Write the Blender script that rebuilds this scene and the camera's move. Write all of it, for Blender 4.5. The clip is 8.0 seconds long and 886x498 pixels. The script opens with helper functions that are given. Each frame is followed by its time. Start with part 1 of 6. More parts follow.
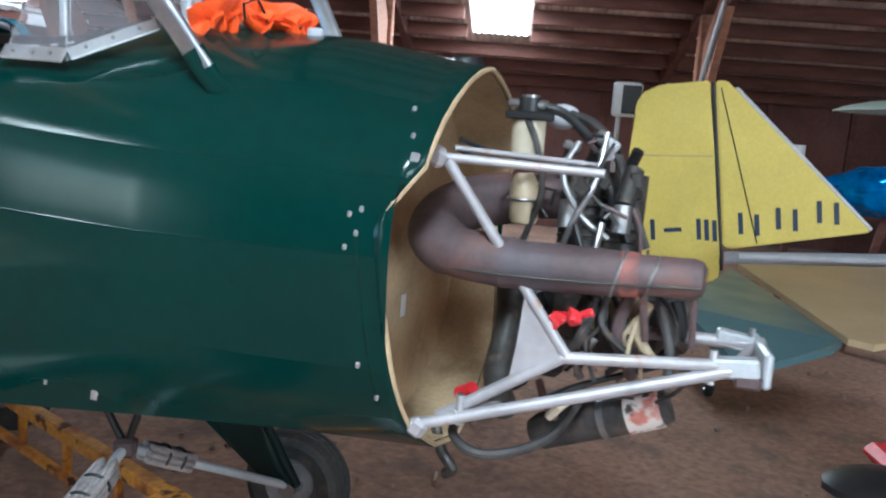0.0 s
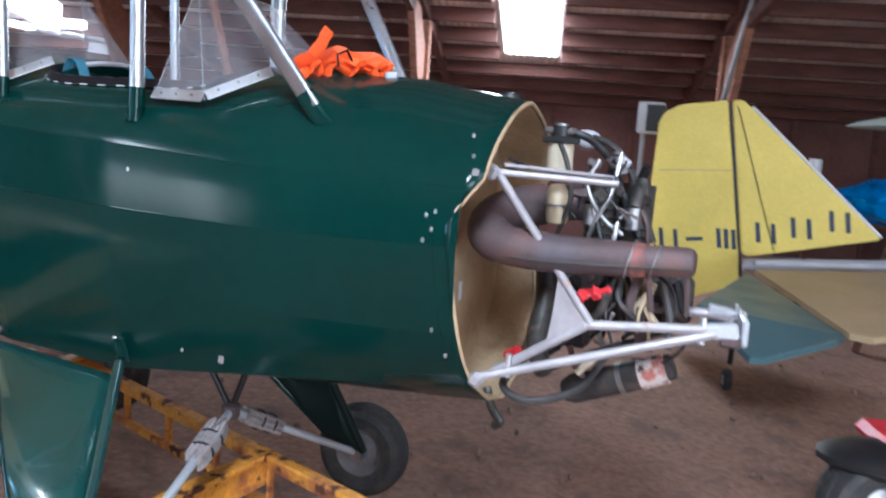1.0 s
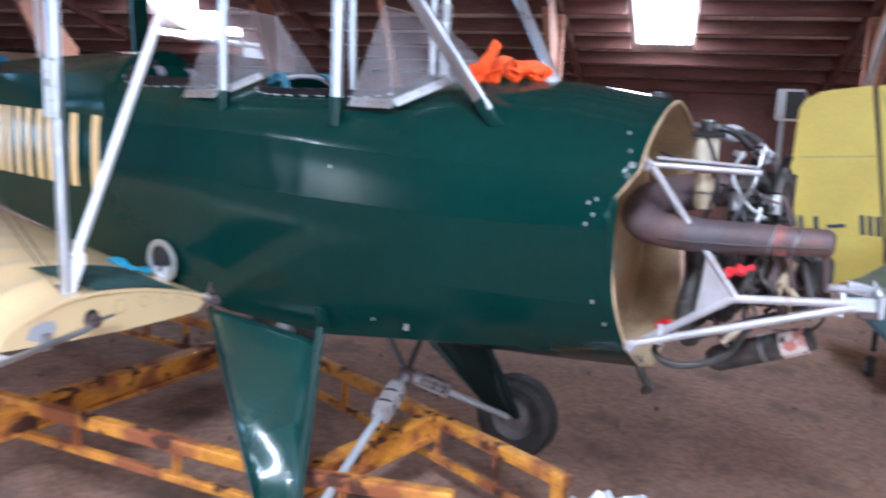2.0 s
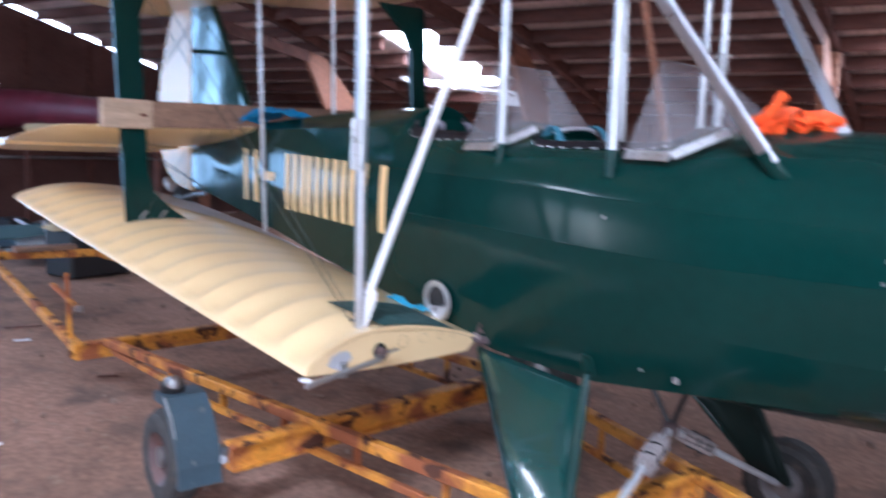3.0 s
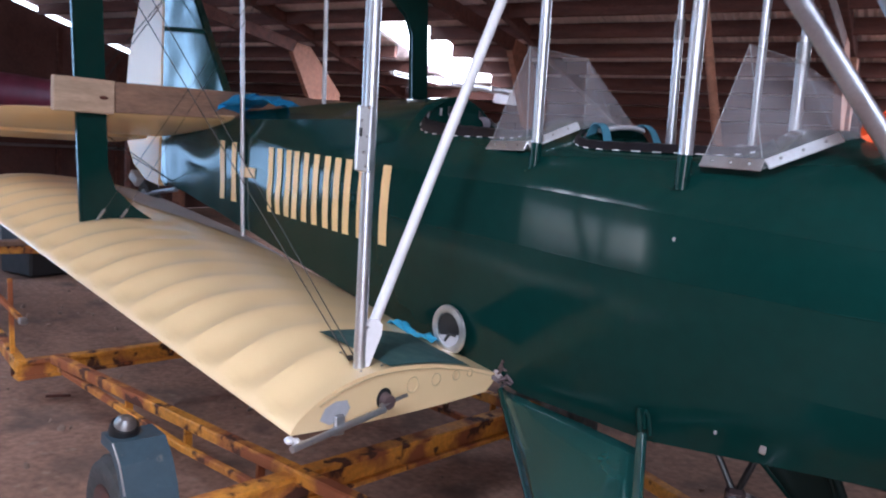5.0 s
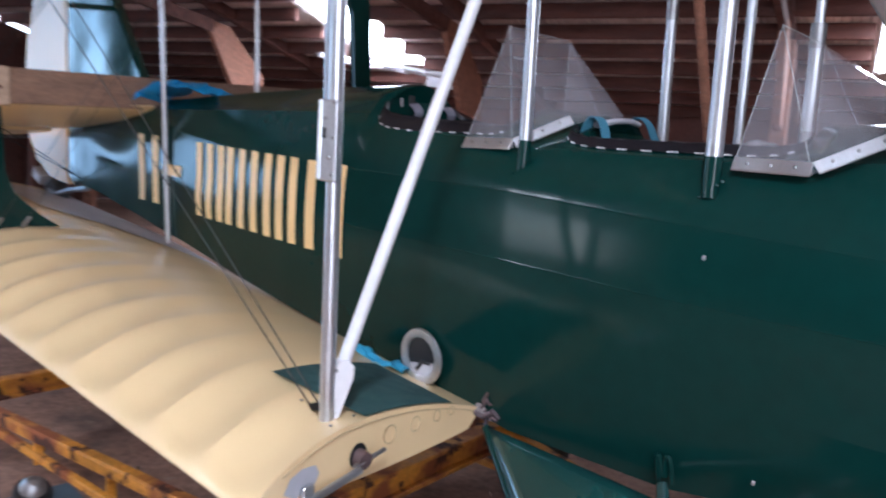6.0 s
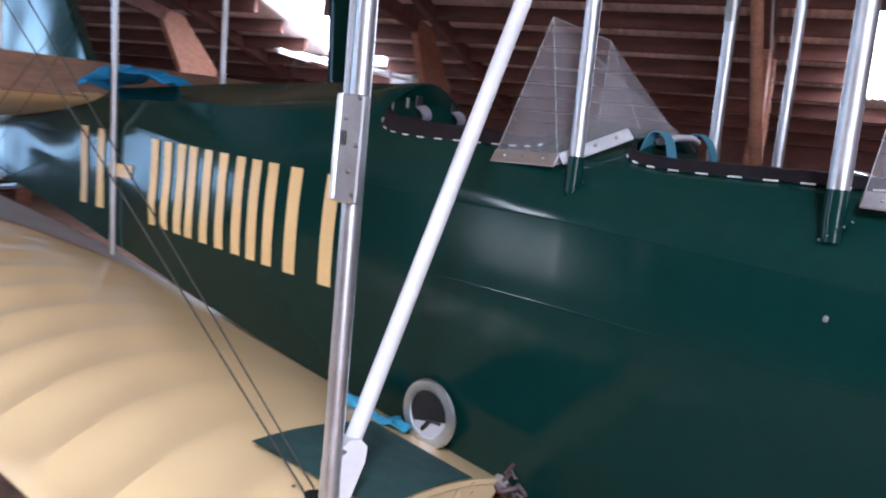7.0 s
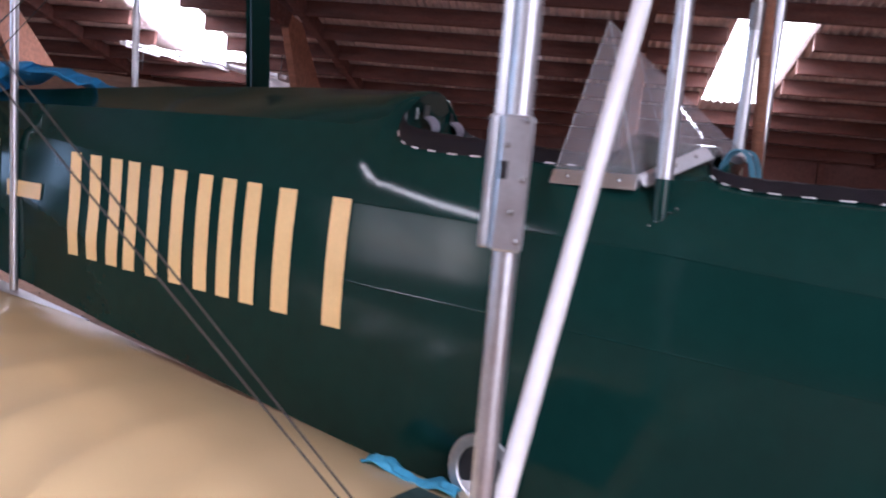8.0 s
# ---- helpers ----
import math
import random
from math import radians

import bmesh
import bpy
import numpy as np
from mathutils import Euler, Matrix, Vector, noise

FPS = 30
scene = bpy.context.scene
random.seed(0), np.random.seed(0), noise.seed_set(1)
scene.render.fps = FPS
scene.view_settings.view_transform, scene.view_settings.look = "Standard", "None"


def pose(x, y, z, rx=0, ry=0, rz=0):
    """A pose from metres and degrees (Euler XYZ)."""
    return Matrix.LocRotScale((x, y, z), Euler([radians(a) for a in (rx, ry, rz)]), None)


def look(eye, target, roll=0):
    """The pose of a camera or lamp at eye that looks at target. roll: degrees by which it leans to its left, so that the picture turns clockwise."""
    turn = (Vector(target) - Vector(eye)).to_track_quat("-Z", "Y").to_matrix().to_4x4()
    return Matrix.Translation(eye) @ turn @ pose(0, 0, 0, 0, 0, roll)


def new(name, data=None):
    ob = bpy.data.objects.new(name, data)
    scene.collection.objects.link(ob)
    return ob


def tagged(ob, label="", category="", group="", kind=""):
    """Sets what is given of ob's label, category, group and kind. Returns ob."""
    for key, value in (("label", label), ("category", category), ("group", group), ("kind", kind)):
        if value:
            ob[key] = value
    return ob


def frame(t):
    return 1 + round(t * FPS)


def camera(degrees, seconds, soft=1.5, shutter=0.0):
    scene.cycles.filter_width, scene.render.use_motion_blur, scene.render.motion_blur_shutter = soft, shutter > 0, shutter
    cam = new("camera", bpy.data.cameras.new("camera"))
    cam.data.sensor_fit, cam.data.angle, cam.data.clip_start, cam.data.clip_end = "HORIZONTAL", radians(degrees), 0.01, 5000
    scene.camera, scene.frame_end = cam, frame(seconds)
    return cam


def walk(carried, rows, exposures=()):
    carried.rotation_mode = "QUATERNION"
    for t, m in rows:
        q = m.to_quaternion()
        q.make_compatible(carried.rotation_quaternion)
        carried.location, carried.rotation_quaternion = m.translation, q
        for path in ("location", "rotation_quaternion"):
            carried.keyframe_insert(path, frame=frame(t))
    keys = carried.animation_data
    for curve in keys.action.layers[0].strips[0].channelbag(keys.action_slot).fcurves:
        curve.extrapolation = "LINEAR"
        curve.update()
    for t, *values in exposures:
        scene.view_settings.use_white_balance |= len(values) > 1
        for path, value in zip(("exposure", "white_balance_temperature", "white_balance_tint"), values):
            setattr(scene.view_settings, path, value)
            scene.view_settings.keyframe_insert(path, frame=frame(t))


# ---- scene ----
cam = camera(57.5, 8.0, soft=2.0, shutter=0.6)
PATH = [
    (0, (0.433, -1.611, 1.331), (-0.157, 0.274, 1.015), 4.5),
    (0.2, (0.492, -1.687, 1.332), (-0.13, 0.191, 1.04), 4.5),
    (0.5, (0.522, -1.821, 1.345), (-0.162, 0.033, 1.042), 4.8),
    (0.7, (0.526, -1.933, 1.349), (-0.178, -0.08, 1.081), 4.9),
    (1, (0.52, -2.051, 1.346), (-0.144, -0.185, 1.063), 4.0),
    (1.2, (0.489, -2.121, 1.34), (-0.126, -0.243, 1.03), 3.4),
    (2.3, (0.556, -2.462, 1.37), (-0.497, -0.789, 1.068), 2.7),
    (2.5, (0.553, -2.493, 1.353), (-0.556, -0.852, 1.074), 3.0),
    (2.8, (0.552, -2.475, 1.398), (-0.771, -1.006, 1.095), 2.3),
    (3, (0.506, -2.496, 1.392), (-0.91, -1.107, 1.146), 2.3),
    (3.2, (0.462, -2.511, 1.375), (-1.005, -1.171, 1.158), 2.8),
    (3.5, (0.386, -2.527, 1.373), (-1.066, -1.168, 1.159), 2.5),
    (3.7, (0.342, -2.541, 1.369), (-1.056, -1.128, 1.15), 5.2),
    (4, (0.264, -2.435, 1.375), (-1.117, -1.0, 1.185), 4.0),
    (4.1, (0.243, -2.413, 1.374), (-1.147, -0.985, 1.204), 4.0),
    (5.3, (-0.05, -2.152, 1.388), (-1.404, -0.706, 1.115), 4.5),
    (5.5, (-0.116, -2.12, 1.391), (-1.45, -0.655, 1.117), 4.7),
    (5.7, (-0.208, -2.079, 1.363), (-1.529, -0.597, 1.125), 4.4),
    (6, (-0.327, -2.026, 1.418), (-1.558, -0.474, 1.141), 3.5),
    (6.2, (-0.408, -1.981, 1.414), (-1.58, -0.384, 1.135), 4.3),
    (6.5, (-0.517, -1.902, 1.415), (-1.694, -0.306, 1.16), 4.0),
    (6.7, (-0.615, -1.847, 1.415), (-1.814, -0.266, 1.161), 4.3),
    (7, (-0.722, -1.808, 1.414), (-1.845, -0.173, 1.161), 6.0),
    (7.2, (-0.82, -1.793, 1.416), (-1.86, -0.103, 1.168), 5.6),
    (7.5, (-1.024, -1.782, 1.425), (-1.895, 0.006, 1.204), 3.7),
    (7.7, (-1.122, -1.818, 1.430), (-1.922, -0.003, 1.202), 4.3),
    (8, (-1.241, -1.811, 1.415), (-2.010, 0.023, 1.196), 5.7),
]
walk(cam, [(t, look(eye, target, roll)) for t, eye, target, roll in PATH], [(0, 0.42, 5080, -6), (1, 0.50, 5080, 3), (2.5, 0.64, 4960, 8), (3.5, 0.29, 5080, 13), (5.5, 0.05, 5280, 13), (6.5, 0.18, 5250, 9), (8, 0.09, 5600, 25)])

# ---------------------------------------------------------------- light
HANG = radians(12.6)                      # the hangar stands at a slight angle to the aircraft
HM = Matrix.Rotation(HANG, 4, "Z")        # hangar frame: u along the back wall, v towards it
WALL_V, GABLE_L, GABLE_R, FRONT_V = 9.4, -12.1, 10.0, -9.0
EAVE, SLOPE, RIDGE_V = 1.98, 0.25, 0.2
SLOPE_S = 0.12                            # unseen front slope, flatter with a higher eave, for a taller opening's reflection
EAVE_S = EAVE + SLOPE * (WALL_V - RIDGE_V) - SLOPE_S * (RIDGE_V - FRONT_V)

world = bpy.data.worlds.new("sky")
scene.world = world
world.use_nodes = True
wn = world.node_tree.nodes
sky = wn.new("ShaderNodeTexSky")
sky.sky_type, sky.sun_disc = "NISHITA", False
sky.sun_elevation, sky.sun_rotation = radians(38), radians(200)
wn["Background"].inputs[1].default_value = 0.12
world.node_tree.links.new(sky.outputs[0], wn["Background"].inputs[0])

sun = new("sun", bpy.data.lights.new("sun", "SUN"))
sun.data.energy, sun.data.angle, sun.data.color = 3.0, radians(0.5), (1.0, 0.95, 0.88)
sun.matrix_world = look((2.0, -6.0, 5.0), (0, 0, 0))


def opening_lamp(name, u, v, z, au, av, az, w, h, watts, color):
    """Daylight that falls in through an opening of the hangar."""
    ob = new(name, bpy.data.lights.new(name, "AREA"))
    ob.data.shape, ob.data.size, ob.data.size_y = "RECTANGLE", w, h
    ob.data.energy, ob.data.color = watts, color
    ob.matrix_world = HM @ look((u, v, z), (u + au, v + av, z + az))
    return ob


opening_lamp("gable_daylight", GABLE_L + 0.15, -0.4, 1.9, 1, 0, 0, 2.3, 2.9, 118, (0.50, 0.76, 1.0))
opening_lamp("front_daylight", -11.5, FRONT_V + 0.15, 1.55, 0, 1, 0, 1.05, 2.9, 72, (1.0, 0.92, 0.82))
opening_lamp("gable_corner_daylight", GABLE_L + 0.15, -7.6, 1.5, 1, 0, 0, 2.2, 2.8, 62, (1.0, 0.95, 0.9))
# unseen wide opening added on the right as fill for nose and floor
opening_lamp("front_daylight", 5.2, FRONT_V + 0.15, 1.7, 0, 1, 0, 4.2, 3.0, 450, (1.0, 0.96, 0.92))
LIGHTS_U = [(-6.65, -5.88), (-0.58, 0.04), (5.0, 5.6)]      # translucent sheets in the roof; the third and the front-slope ones are unseen additions
# second range: unseen front-slope lights, added to light wing and floor from above
LIGHTS_N, ADDED_LIGHTS_S = (5.80, 7.90), (-4.6, -2.8)
for u0, u1 in LIGHTS_U:
    for v0, v1, watts in ((*LIGHTS_N, 75 if u0 < -5 else 90), (*ADDED_LIGHTS_S, 90 if u0 < -5 else 215 if u0 < 3 else 50)):
        v = (v0 + v1) / 2
        if u0 > 3 and v > 0:
            continue
        z = (EAVE + SLOPE * (WALL_V - v) if v > RIDGE_V else EAVE_S + SLOPE_S * (v - FRONT_V)) - 0.05
        opening_lamp("roof_daylight", (u0 + u1) / 2, v, z, 0, -0.25 if v > 0 else 0.12, -1, 0.55, 1.75, watts, (1.0, 0.97, 0.94))


# ---------------------------------------------------------------- materials
def material(name, base, rough=0.5, metal=0.0, spots=(), grain=(40.0, 0.15), blotch=(3.0, 0.2), bump=0.0, bump_scale=60.0, coat=0.0, spec=0.5, stretch=None, depth=0.01, fine=6.0, coat_rough=0.06):
    """A surface with variation at two scales. spots: (scale, low, high, colour, roughness) rows of stains or wear."""
    m = bpy.data.materials.new(name)
    m.use_nodes = True
    nt, n = m.node_tree, m.node_tree.nodes
    b = n["Principled BSDF"]
    b.inputs["Metallic"].default_value, b.inputs["Coat Weight"].default_value = metal, coat
    b.inputs["Coat Roughness"].default_value = coat_rough
    b.inputs["Specular IOR Level"].default_value = spec
    co = n.new("ShaderNodeTexCoord")
    src = co.outputs["Object"]
    if stretch:
        mp = n.new("ShaderNodeMapping")
        mp.inputs["Scale"].default_value = stretch
        nt.links.new(src, mp.inputs[0])
        src = mp.outputs[0]

    def tex(scale, detail=4.0):
        t = n.new("ShaderNodeTexNoise")
        t.inputs["Scale"].default_value, t.inputs["Detail"].default_value = scale, detail
        nt.links.new(src, t.inputs["Vector"])
        return t.outputs["Fac"]

    def ramp(fac, a, z, lo, hi):
        r = n.new("ShaderNodeMapRange")
        r.inputs[1].default_value, r.inputs[2].default_value, r.inputs[3].default_value, r.inputs[4].default_value = a, z, lo, hi
        nt.links.new(fac, r.inputs[0])
        return r.outputs[0]

    hsv = n.new("ShaderNodeHueSaturation")
    hsv.inputs["Color"].default_value = (*base, 1)
    mul = n.new("ShaderNodeMath")
    mul.operation = "MULTIPLY"
    nt.links.new(ramp(tex(grain[0]), 0.3, 0.7, 1 - grain[1], 1 + grain[1]), mul.inputs[0])
    nt.links.new(ramp(tex(blotch[0]), 0.3, 0.7, 1 - blotch[1], 1 + blotch[1]), mul.inputs[1])
    nt.links.new(mul.outputs[0], hsv.inputs["Value"])
    color = hsv.outputs[0]
    rr = ramp(tex(blotch[0] * 2.3), 0.3, 0.7, rough * 0.85, min(1.0, rough * 1.2))
    for scale, lo, hi, c, r in spots:
        f = ramp(tex(scale, 8.0), lo, hi, 0, 1)
        mix = n.new("ShaderNodeMix")
        mix.data_type = "RGBA"
        nt.links.new(f, mix.inputs[0])
        nt.links.new(color, mix.inputs[6])
        mix.inputs[7].default_value = (*c, 1)
        color = mix.outputs[2]
        mr = n.new("ShaderNodeMix")
        nt.links.new(f, mr.inputs[0])
        nt.links.new(rr, mr.inputs[2])
        mr.inputs[3].default_value = r
        rr = mr.outputs[0]
    nt.links.new(color, b.inputs["Base Color"])
    nt.links.new(rr, b.inputs["Roughness"])
    if bump:
        bp = n.new("ShaderNodeBump")
        bp.inputs["Strength"].default_value, bp.inputs["Distance"].default_value = bump, depth
        nt.links.new(tex(bump_scale, fine), bp.inputs["Height"])
        nt.links.new(bp.outputs[0], b.inputs["Normal"])
    return m


def clear(name, tint, alpha, rough=0.05):
    """Clear sheet: mostly let through, with a glossy face."""
    m = bpy.data.materials.new(name)
    m.use_nodes = True
    nt, n = m.node_tree, m.node_tree.nodes
    b = n["Principled BSDF"]
    b.inputs["Base Color"].default_value, b.inputs["Roughness"].default_value = (*tint, 1), rough
    t = n.new("ShaderNodeBsdfTransparent")
    mix = n.new("ShaderNodeMixShader")
    noise_t = n.new("ShaderNodeTexNoise")
    noise_t.inputs["Scale"].default_value = 14
    mr = n.new("ShaderNodeMapRange")
    mr.inputs[3].default_value, mr.inputs[4].default_value = alpha * 0.7, alpha * 1.3
    nt.links.new(noise_t.outputs["Fac"], mr.inputs[0])
    nt.links.new(mr.outputs[0], mix.inputs[0])
    nt.links.new(t.outputs[0], mix.inputs[1])
    nt.links.new(b.outputs[0], mix.inputs[2])
    nt.links.new(mix.outputs[0], n["Material Output"].inputs[0])
    return m


def daylight(name, strength, color):
    """Translucent roof sheet with the daylight behind it."""
    m = bpy.data.materials.new(name)
    m.use_nodes = True
    b = m.node_tree.nodes["Principled BSDF"]
    b.inputs["Base Color"].default_value = (0.7, 0.7, 0.66, 1)
    b.inputs["Emission Color"].default_value, b.inputs["Emission Strength"].default_value = (*color, 1), strength
    return m


GREEN = material("green_dope", (0.0040, 0.0255, 0.0222), 0.15, grain=(25, 0.06), blotch=(1.5, 0.14), bump=0.05, bump_scale=3, coat=0.06, spec=0.20, depth=0.015, fine=3.0)
LEGGREEN = material("glossy_green_leg", (0.009, 0.046, 0.042), 0.22, grain=(25, 0.06), blotch=(3, 0.2), bump=0.12, bump_scale=2.5, coat=0.8, spec=0.6, depth=0.05, fine=1.0)
# near-black copy of the leg green, with the far leg's shade in its colour
SHADEGREEN = material("shaded_leg_green", (0.003, 0.012, 0.011), 0.5, grain=(25, 0.06), blotch=(3, 0.2), spec=0.3)
TUBEGREEN = material("glossy_green_tube", (0.012, 0.043, 0.042), 0.16, grain=(40, 0.06), blotch=(5, 0.15), coat=1.0, spec=0.8)
RIM = material("dusty_grey_rim", (0.27, 0.26, 0.27), 0.5, 0.3, grain=(60, 0.12), blotch=(9, 0.25))
DULLALU = material("weathered_aluminium", (0.52, 0.54, 0.58), 0.45, 0.35, grain=(90, 0.06), blotch=(8, 0.12))
FINGREEN = material("slack_green_fabric", (0.006, 0.040, 0.038), 0.16, grain=(25, 0.06), blotch=(3, 0.15), bump=0.8, bump_scale=2.2, coat=0.3, depth=0.10, fine=0.6)
CREAM = material("cream_fabric", (0.79, 0.59, 0.325), 0.36, grain=(14, 0.008), blotch=(1.6, 0.03), coat=0.55, coat_rough=0.14)
LOWCREAM = material("deep_cream_fabric", (0.80, 0.50, 0.21), 0.4, grain=(14, 0.01), blotch=(1.6, 0.05), coat=0.2, coat_rough=0.2)
RUDDERCREAM = material("pale_cream_fabric", (0.80, 0.61, 0.40), 0.4, grain=(14, 0.01), blotch=(1.6, 0.04), coat=0.2, coat_rough=0.2)
YELLOW = material("faded_yellow_fabric", (0.74, 0.58, 0.12), 0.5, grain=(60, 0.05), blotch=(2, 0.1))
TANFAB = material("beige_fabric", (0.50, 0.38, 0.22), 0.6, grain=(60, 0.05), blotch=(2, 0.1))
TEAL = material("blue_green_fabric", (0.075, 0.135, 0.155), 0.4, grain=(60, 0.05), blotch=(2, 0.1))
ALU = material("bare_aluminium", (0.58, 0.60, 0.64), 0.38, 0.95, grain=(120, 0.06), blotch=(8, 0.1))
STRUTALU = material("satin_aluminium", (0.40, 0.42, 0.47), 0.32, 0.95, grain=(120, 0.06), blotch=(8, 0.1))
WHITE = material("white_painted_tube", (0.66, 0.65, 0.68), 0.35, grain=(60, 0.04), blotch=(6, 0.06))
STEEL = material("dull_steel", (0.34, 0.34, 0.35), 0.4, 0.9, grain=(90, 0.12), blotch=(8, 0.2))
TAN = material("bare_fibreglass", (0.45, 0.335, 0.205), 0.5, grain=(90, 0.1), blotch=(6, 0.2), spots=[(7, 0.58, 0.85, (0.24, 0.15, 0.08), 0.5)], bump=0.1, bump_scale=60)
RUSTPIPE = material("rusty_exhaust", (0.105, 0.072, 0.075), 0.6, 0.2, grain=(70, 0.15), blotch=(7, 0.3), spots=[(7, 0.52, 0.8, (0.20, 0.085, 0.06), 0.75), (5, 0.55, 0.75, (0.085, 0.08, 0.10), 0.55)], bump=0.1, bump_scale=90)
RUBBER = material("black_rubber", (0.042, 0.041, 0.042), 0.7, grain=(80, 0.2), blotch=(8, 0.3), spots=[(20, 0.55, 0.8, (0.12, 0.10, 0.085), 0.9)])
WIRE = material("dull_dark_wire", (0.06, 0.055, 0.05), 0.6, 0.4, grain=(90, 0.1), blotch=(8, 0.1))
BLACK = material("black_plastic", (0.012, 0.012, 0.014), 0.4, grain=(60, 0.1), blotch=(5, 0.15))
RED = material("red_hose", (0.55, 0.02, 0.03), 0.4, grain=(60, 0.1), blotch=(9, 0.15))
TRAILER = material("rusty_yellow_paint", (0.66, 0.28, 0.028), 0.6, grain=(60, 0.2), blotch=(5, 0.3), spots=[(5.0, 0.46, 0.58, (0.27, 0.085, 0.03), 0.9), (11, 0.57, 0.63, (0.075, 0.026, 0.014), 0.9)], bump=0.25, bump_scale=70)
GREYPAINT = material("grey_blue_paint", (0.045, 0.075, 0.10), 0.4, grain=(60, 0.08), blotch=(6, 0.15), spots=[(18, 0.66, 0.75, (0.25, 0.22, 0.2), 0.7)])
DIRT = material("dirt_floor", (0.270, 0.162, 0.120), 0.95, grain=(30, 0.25), blotch=(0.9, 0.25), spots=[(3.0, 0.52, 0.75, (0.12, 0.085, 0.07), 0.95), (14, 0.62, 0.75, (0.30, 0.22, 0.17), 0.95)], bump=0.6, bump_scale=18, spec=0.15)
WOOD = material("brown_timber", (0.235, 0.098, 0.058), 0.75, grain=(30, 0.25), blotch=(3, 0.25), bump=0.2, bump_scale=40, stretch=(1, 8, 8))
PLANK = material("bare_plank", (0.22, 0.13, 0.09), 0.7, grain=(30, 0.2), blotch=(4, 0.2), bump=0.15, bump_scale=40, stretch=(8, 1, 8))
DARKWOOD = material("dark_timber", (0.088, 0.031, 0.022), 0.85, grain=(30, 0.25), blotch=(2, 0.3), stretch=(1, 6, 6))
SHEET = material("old_corrugated_sheet", (0.70, 0.59, 0.55), 0.65, grain=(20, 0.15), blotch=(1.2, 0.25), spots=[(2.2, 0.56, 0.82, (0.20, 0.10, 0.07), 0.85)])
WALLSHEET = material("dark_wall_board", (0.095, 0.038, 0.030), 0.85, grain=(25, 0.15), blotch=(1.0, 0.3))
ORANGE = material("orange_strap", (0.85, 0.10, 0.012), 0.55, grain=(120, 0.1), blotch=(12, 0.15))
BLUECLOTH = material("blue_cloth", (0.015, 0.20, 0.45), 0.6, grain=(120, 0.1), blotch=(9, 0.2))
SHINYBLUE = material("blue_shiny_wrap", (0.01, 0.18, 0.55), 0.2, 0.5, grain=(30, 0.1), blotch=(12, 0.4))
MAROON = material("maroon_fabric", (0.12, 0.012, 0.025), 0.5, grain=(40, 0.1), blotch=(3, 0.2))
GREY = material("pale_grey_paint", (0.42, 0.42, 0.46), 0.5, grain=(60, 0.05), blotch=(5, 0.12))
BUNGEE = material("bungee_cord", (0.27, 0.235, 0.235), 0.8, grain=(150, 0.2), blotch=(20, 0.2))
PATCH = material("grip_patch", (0.028, 0.075, 0.075), 0.75, grain=(220, 0.25), blotch=(8, 0.15), bump=0.2, bump_scale=300)
PLASTIC = material("translucent_bottle", (0.62, 0.55, 0.42), 0.4, grain=(30, 0.04), blotch=(8, 0.1))
LETTER = material("cream_paint", (0.80, 0.56, 0.26), 0.35, grain=(90, 0.03), blotch=(5, 0.05))
NAVY = material("navy_paint", (0.02, 0.035, 0.08), 0.5, grain=(90, 0.05), blotch=(9, 0.1))
AILERON = material("bare_grey_aileron", (0.44, 0.42, 0.45), 0.35, grain=(60, 0.04), blotch=(4, 0.12), coat=0.2, coat_rough=0.2)
PALE = material("pale_green_paint", (0.55, 0.62, 0.56), 0.5, grain=(60, 0.05), blotch=(4, 0.1))
PALEPLANK = material("pale_plank", (0.40, 0.29, 0.21), 0.7, grain=(30, 0.15), blotch=(4, 0.15), stretch=(8, 1, 8))
STONE = material("dusty_stone", (0.20, 0.135, 0.105), 0.9, grain=(40, 0.2), blotch=(3, 0.35))
PERSPEX = clear("clear_acrylic", (0.42, 0.40, 0.44), 0.25)
POLY = clear("polythene", (0.82, 0.82, 0.84), 0.52, 0.15)
SKYLIGHT = daylight("translucent_roof_sheet", 9.0, (1.0, 0.98, 0.96))
GAP = daylight("daylight_through_gap", 6.0, (0.95, 0.97, 1.0))


# ---------------------------------------------------------------- building helpers
def part(name, bm, mat, parent=None, label="", smooth=True):
    me = bpy.data.meshes.new(name)
    bmesh.ops.recalc_face_normals(bm, faces=bm.faces)
    if smooth:
        for f in bm.faces:
            f.smooth = True
        for e in bm.edges:
            if len(e.link_faces) == 2 and e.calc_face_angle(0) > radians(32):
                e.smooth = False
    bm.to_mesh(me)
    bm.free()
    me.materials.append(mat)
    ob = new(name, me)
    if parent:
        while parent.parent and parent.parent.parent:      # thing, part, sub-part: no deeper
            parent = parent.parent
        ob.parent = parent
    if label:
        ob["label"] = label
    return ob


def thing(name, label, category, group="", kind=""):
    return tagged(new(name), label, category, group, kind)


def add_box(bm, size, m=Matrix(), bevel=0.0):
    made = bmesh.ops.create_cube(bm, size=1.0, matrix=m @ Matrix.Diagonal((*size, 1)))
    if bevel:
        edges = list({e for v in made["verts"] for e in v.link_edges})
        bmesh.ops.bevel(bm, geom=edges, offset=bevel, segments=1, affect="EDGES")
    return bm


def box(size, m=Matrix(), bevel=0.0):
    return add_box(bmesh.new(), size, m, bevel)


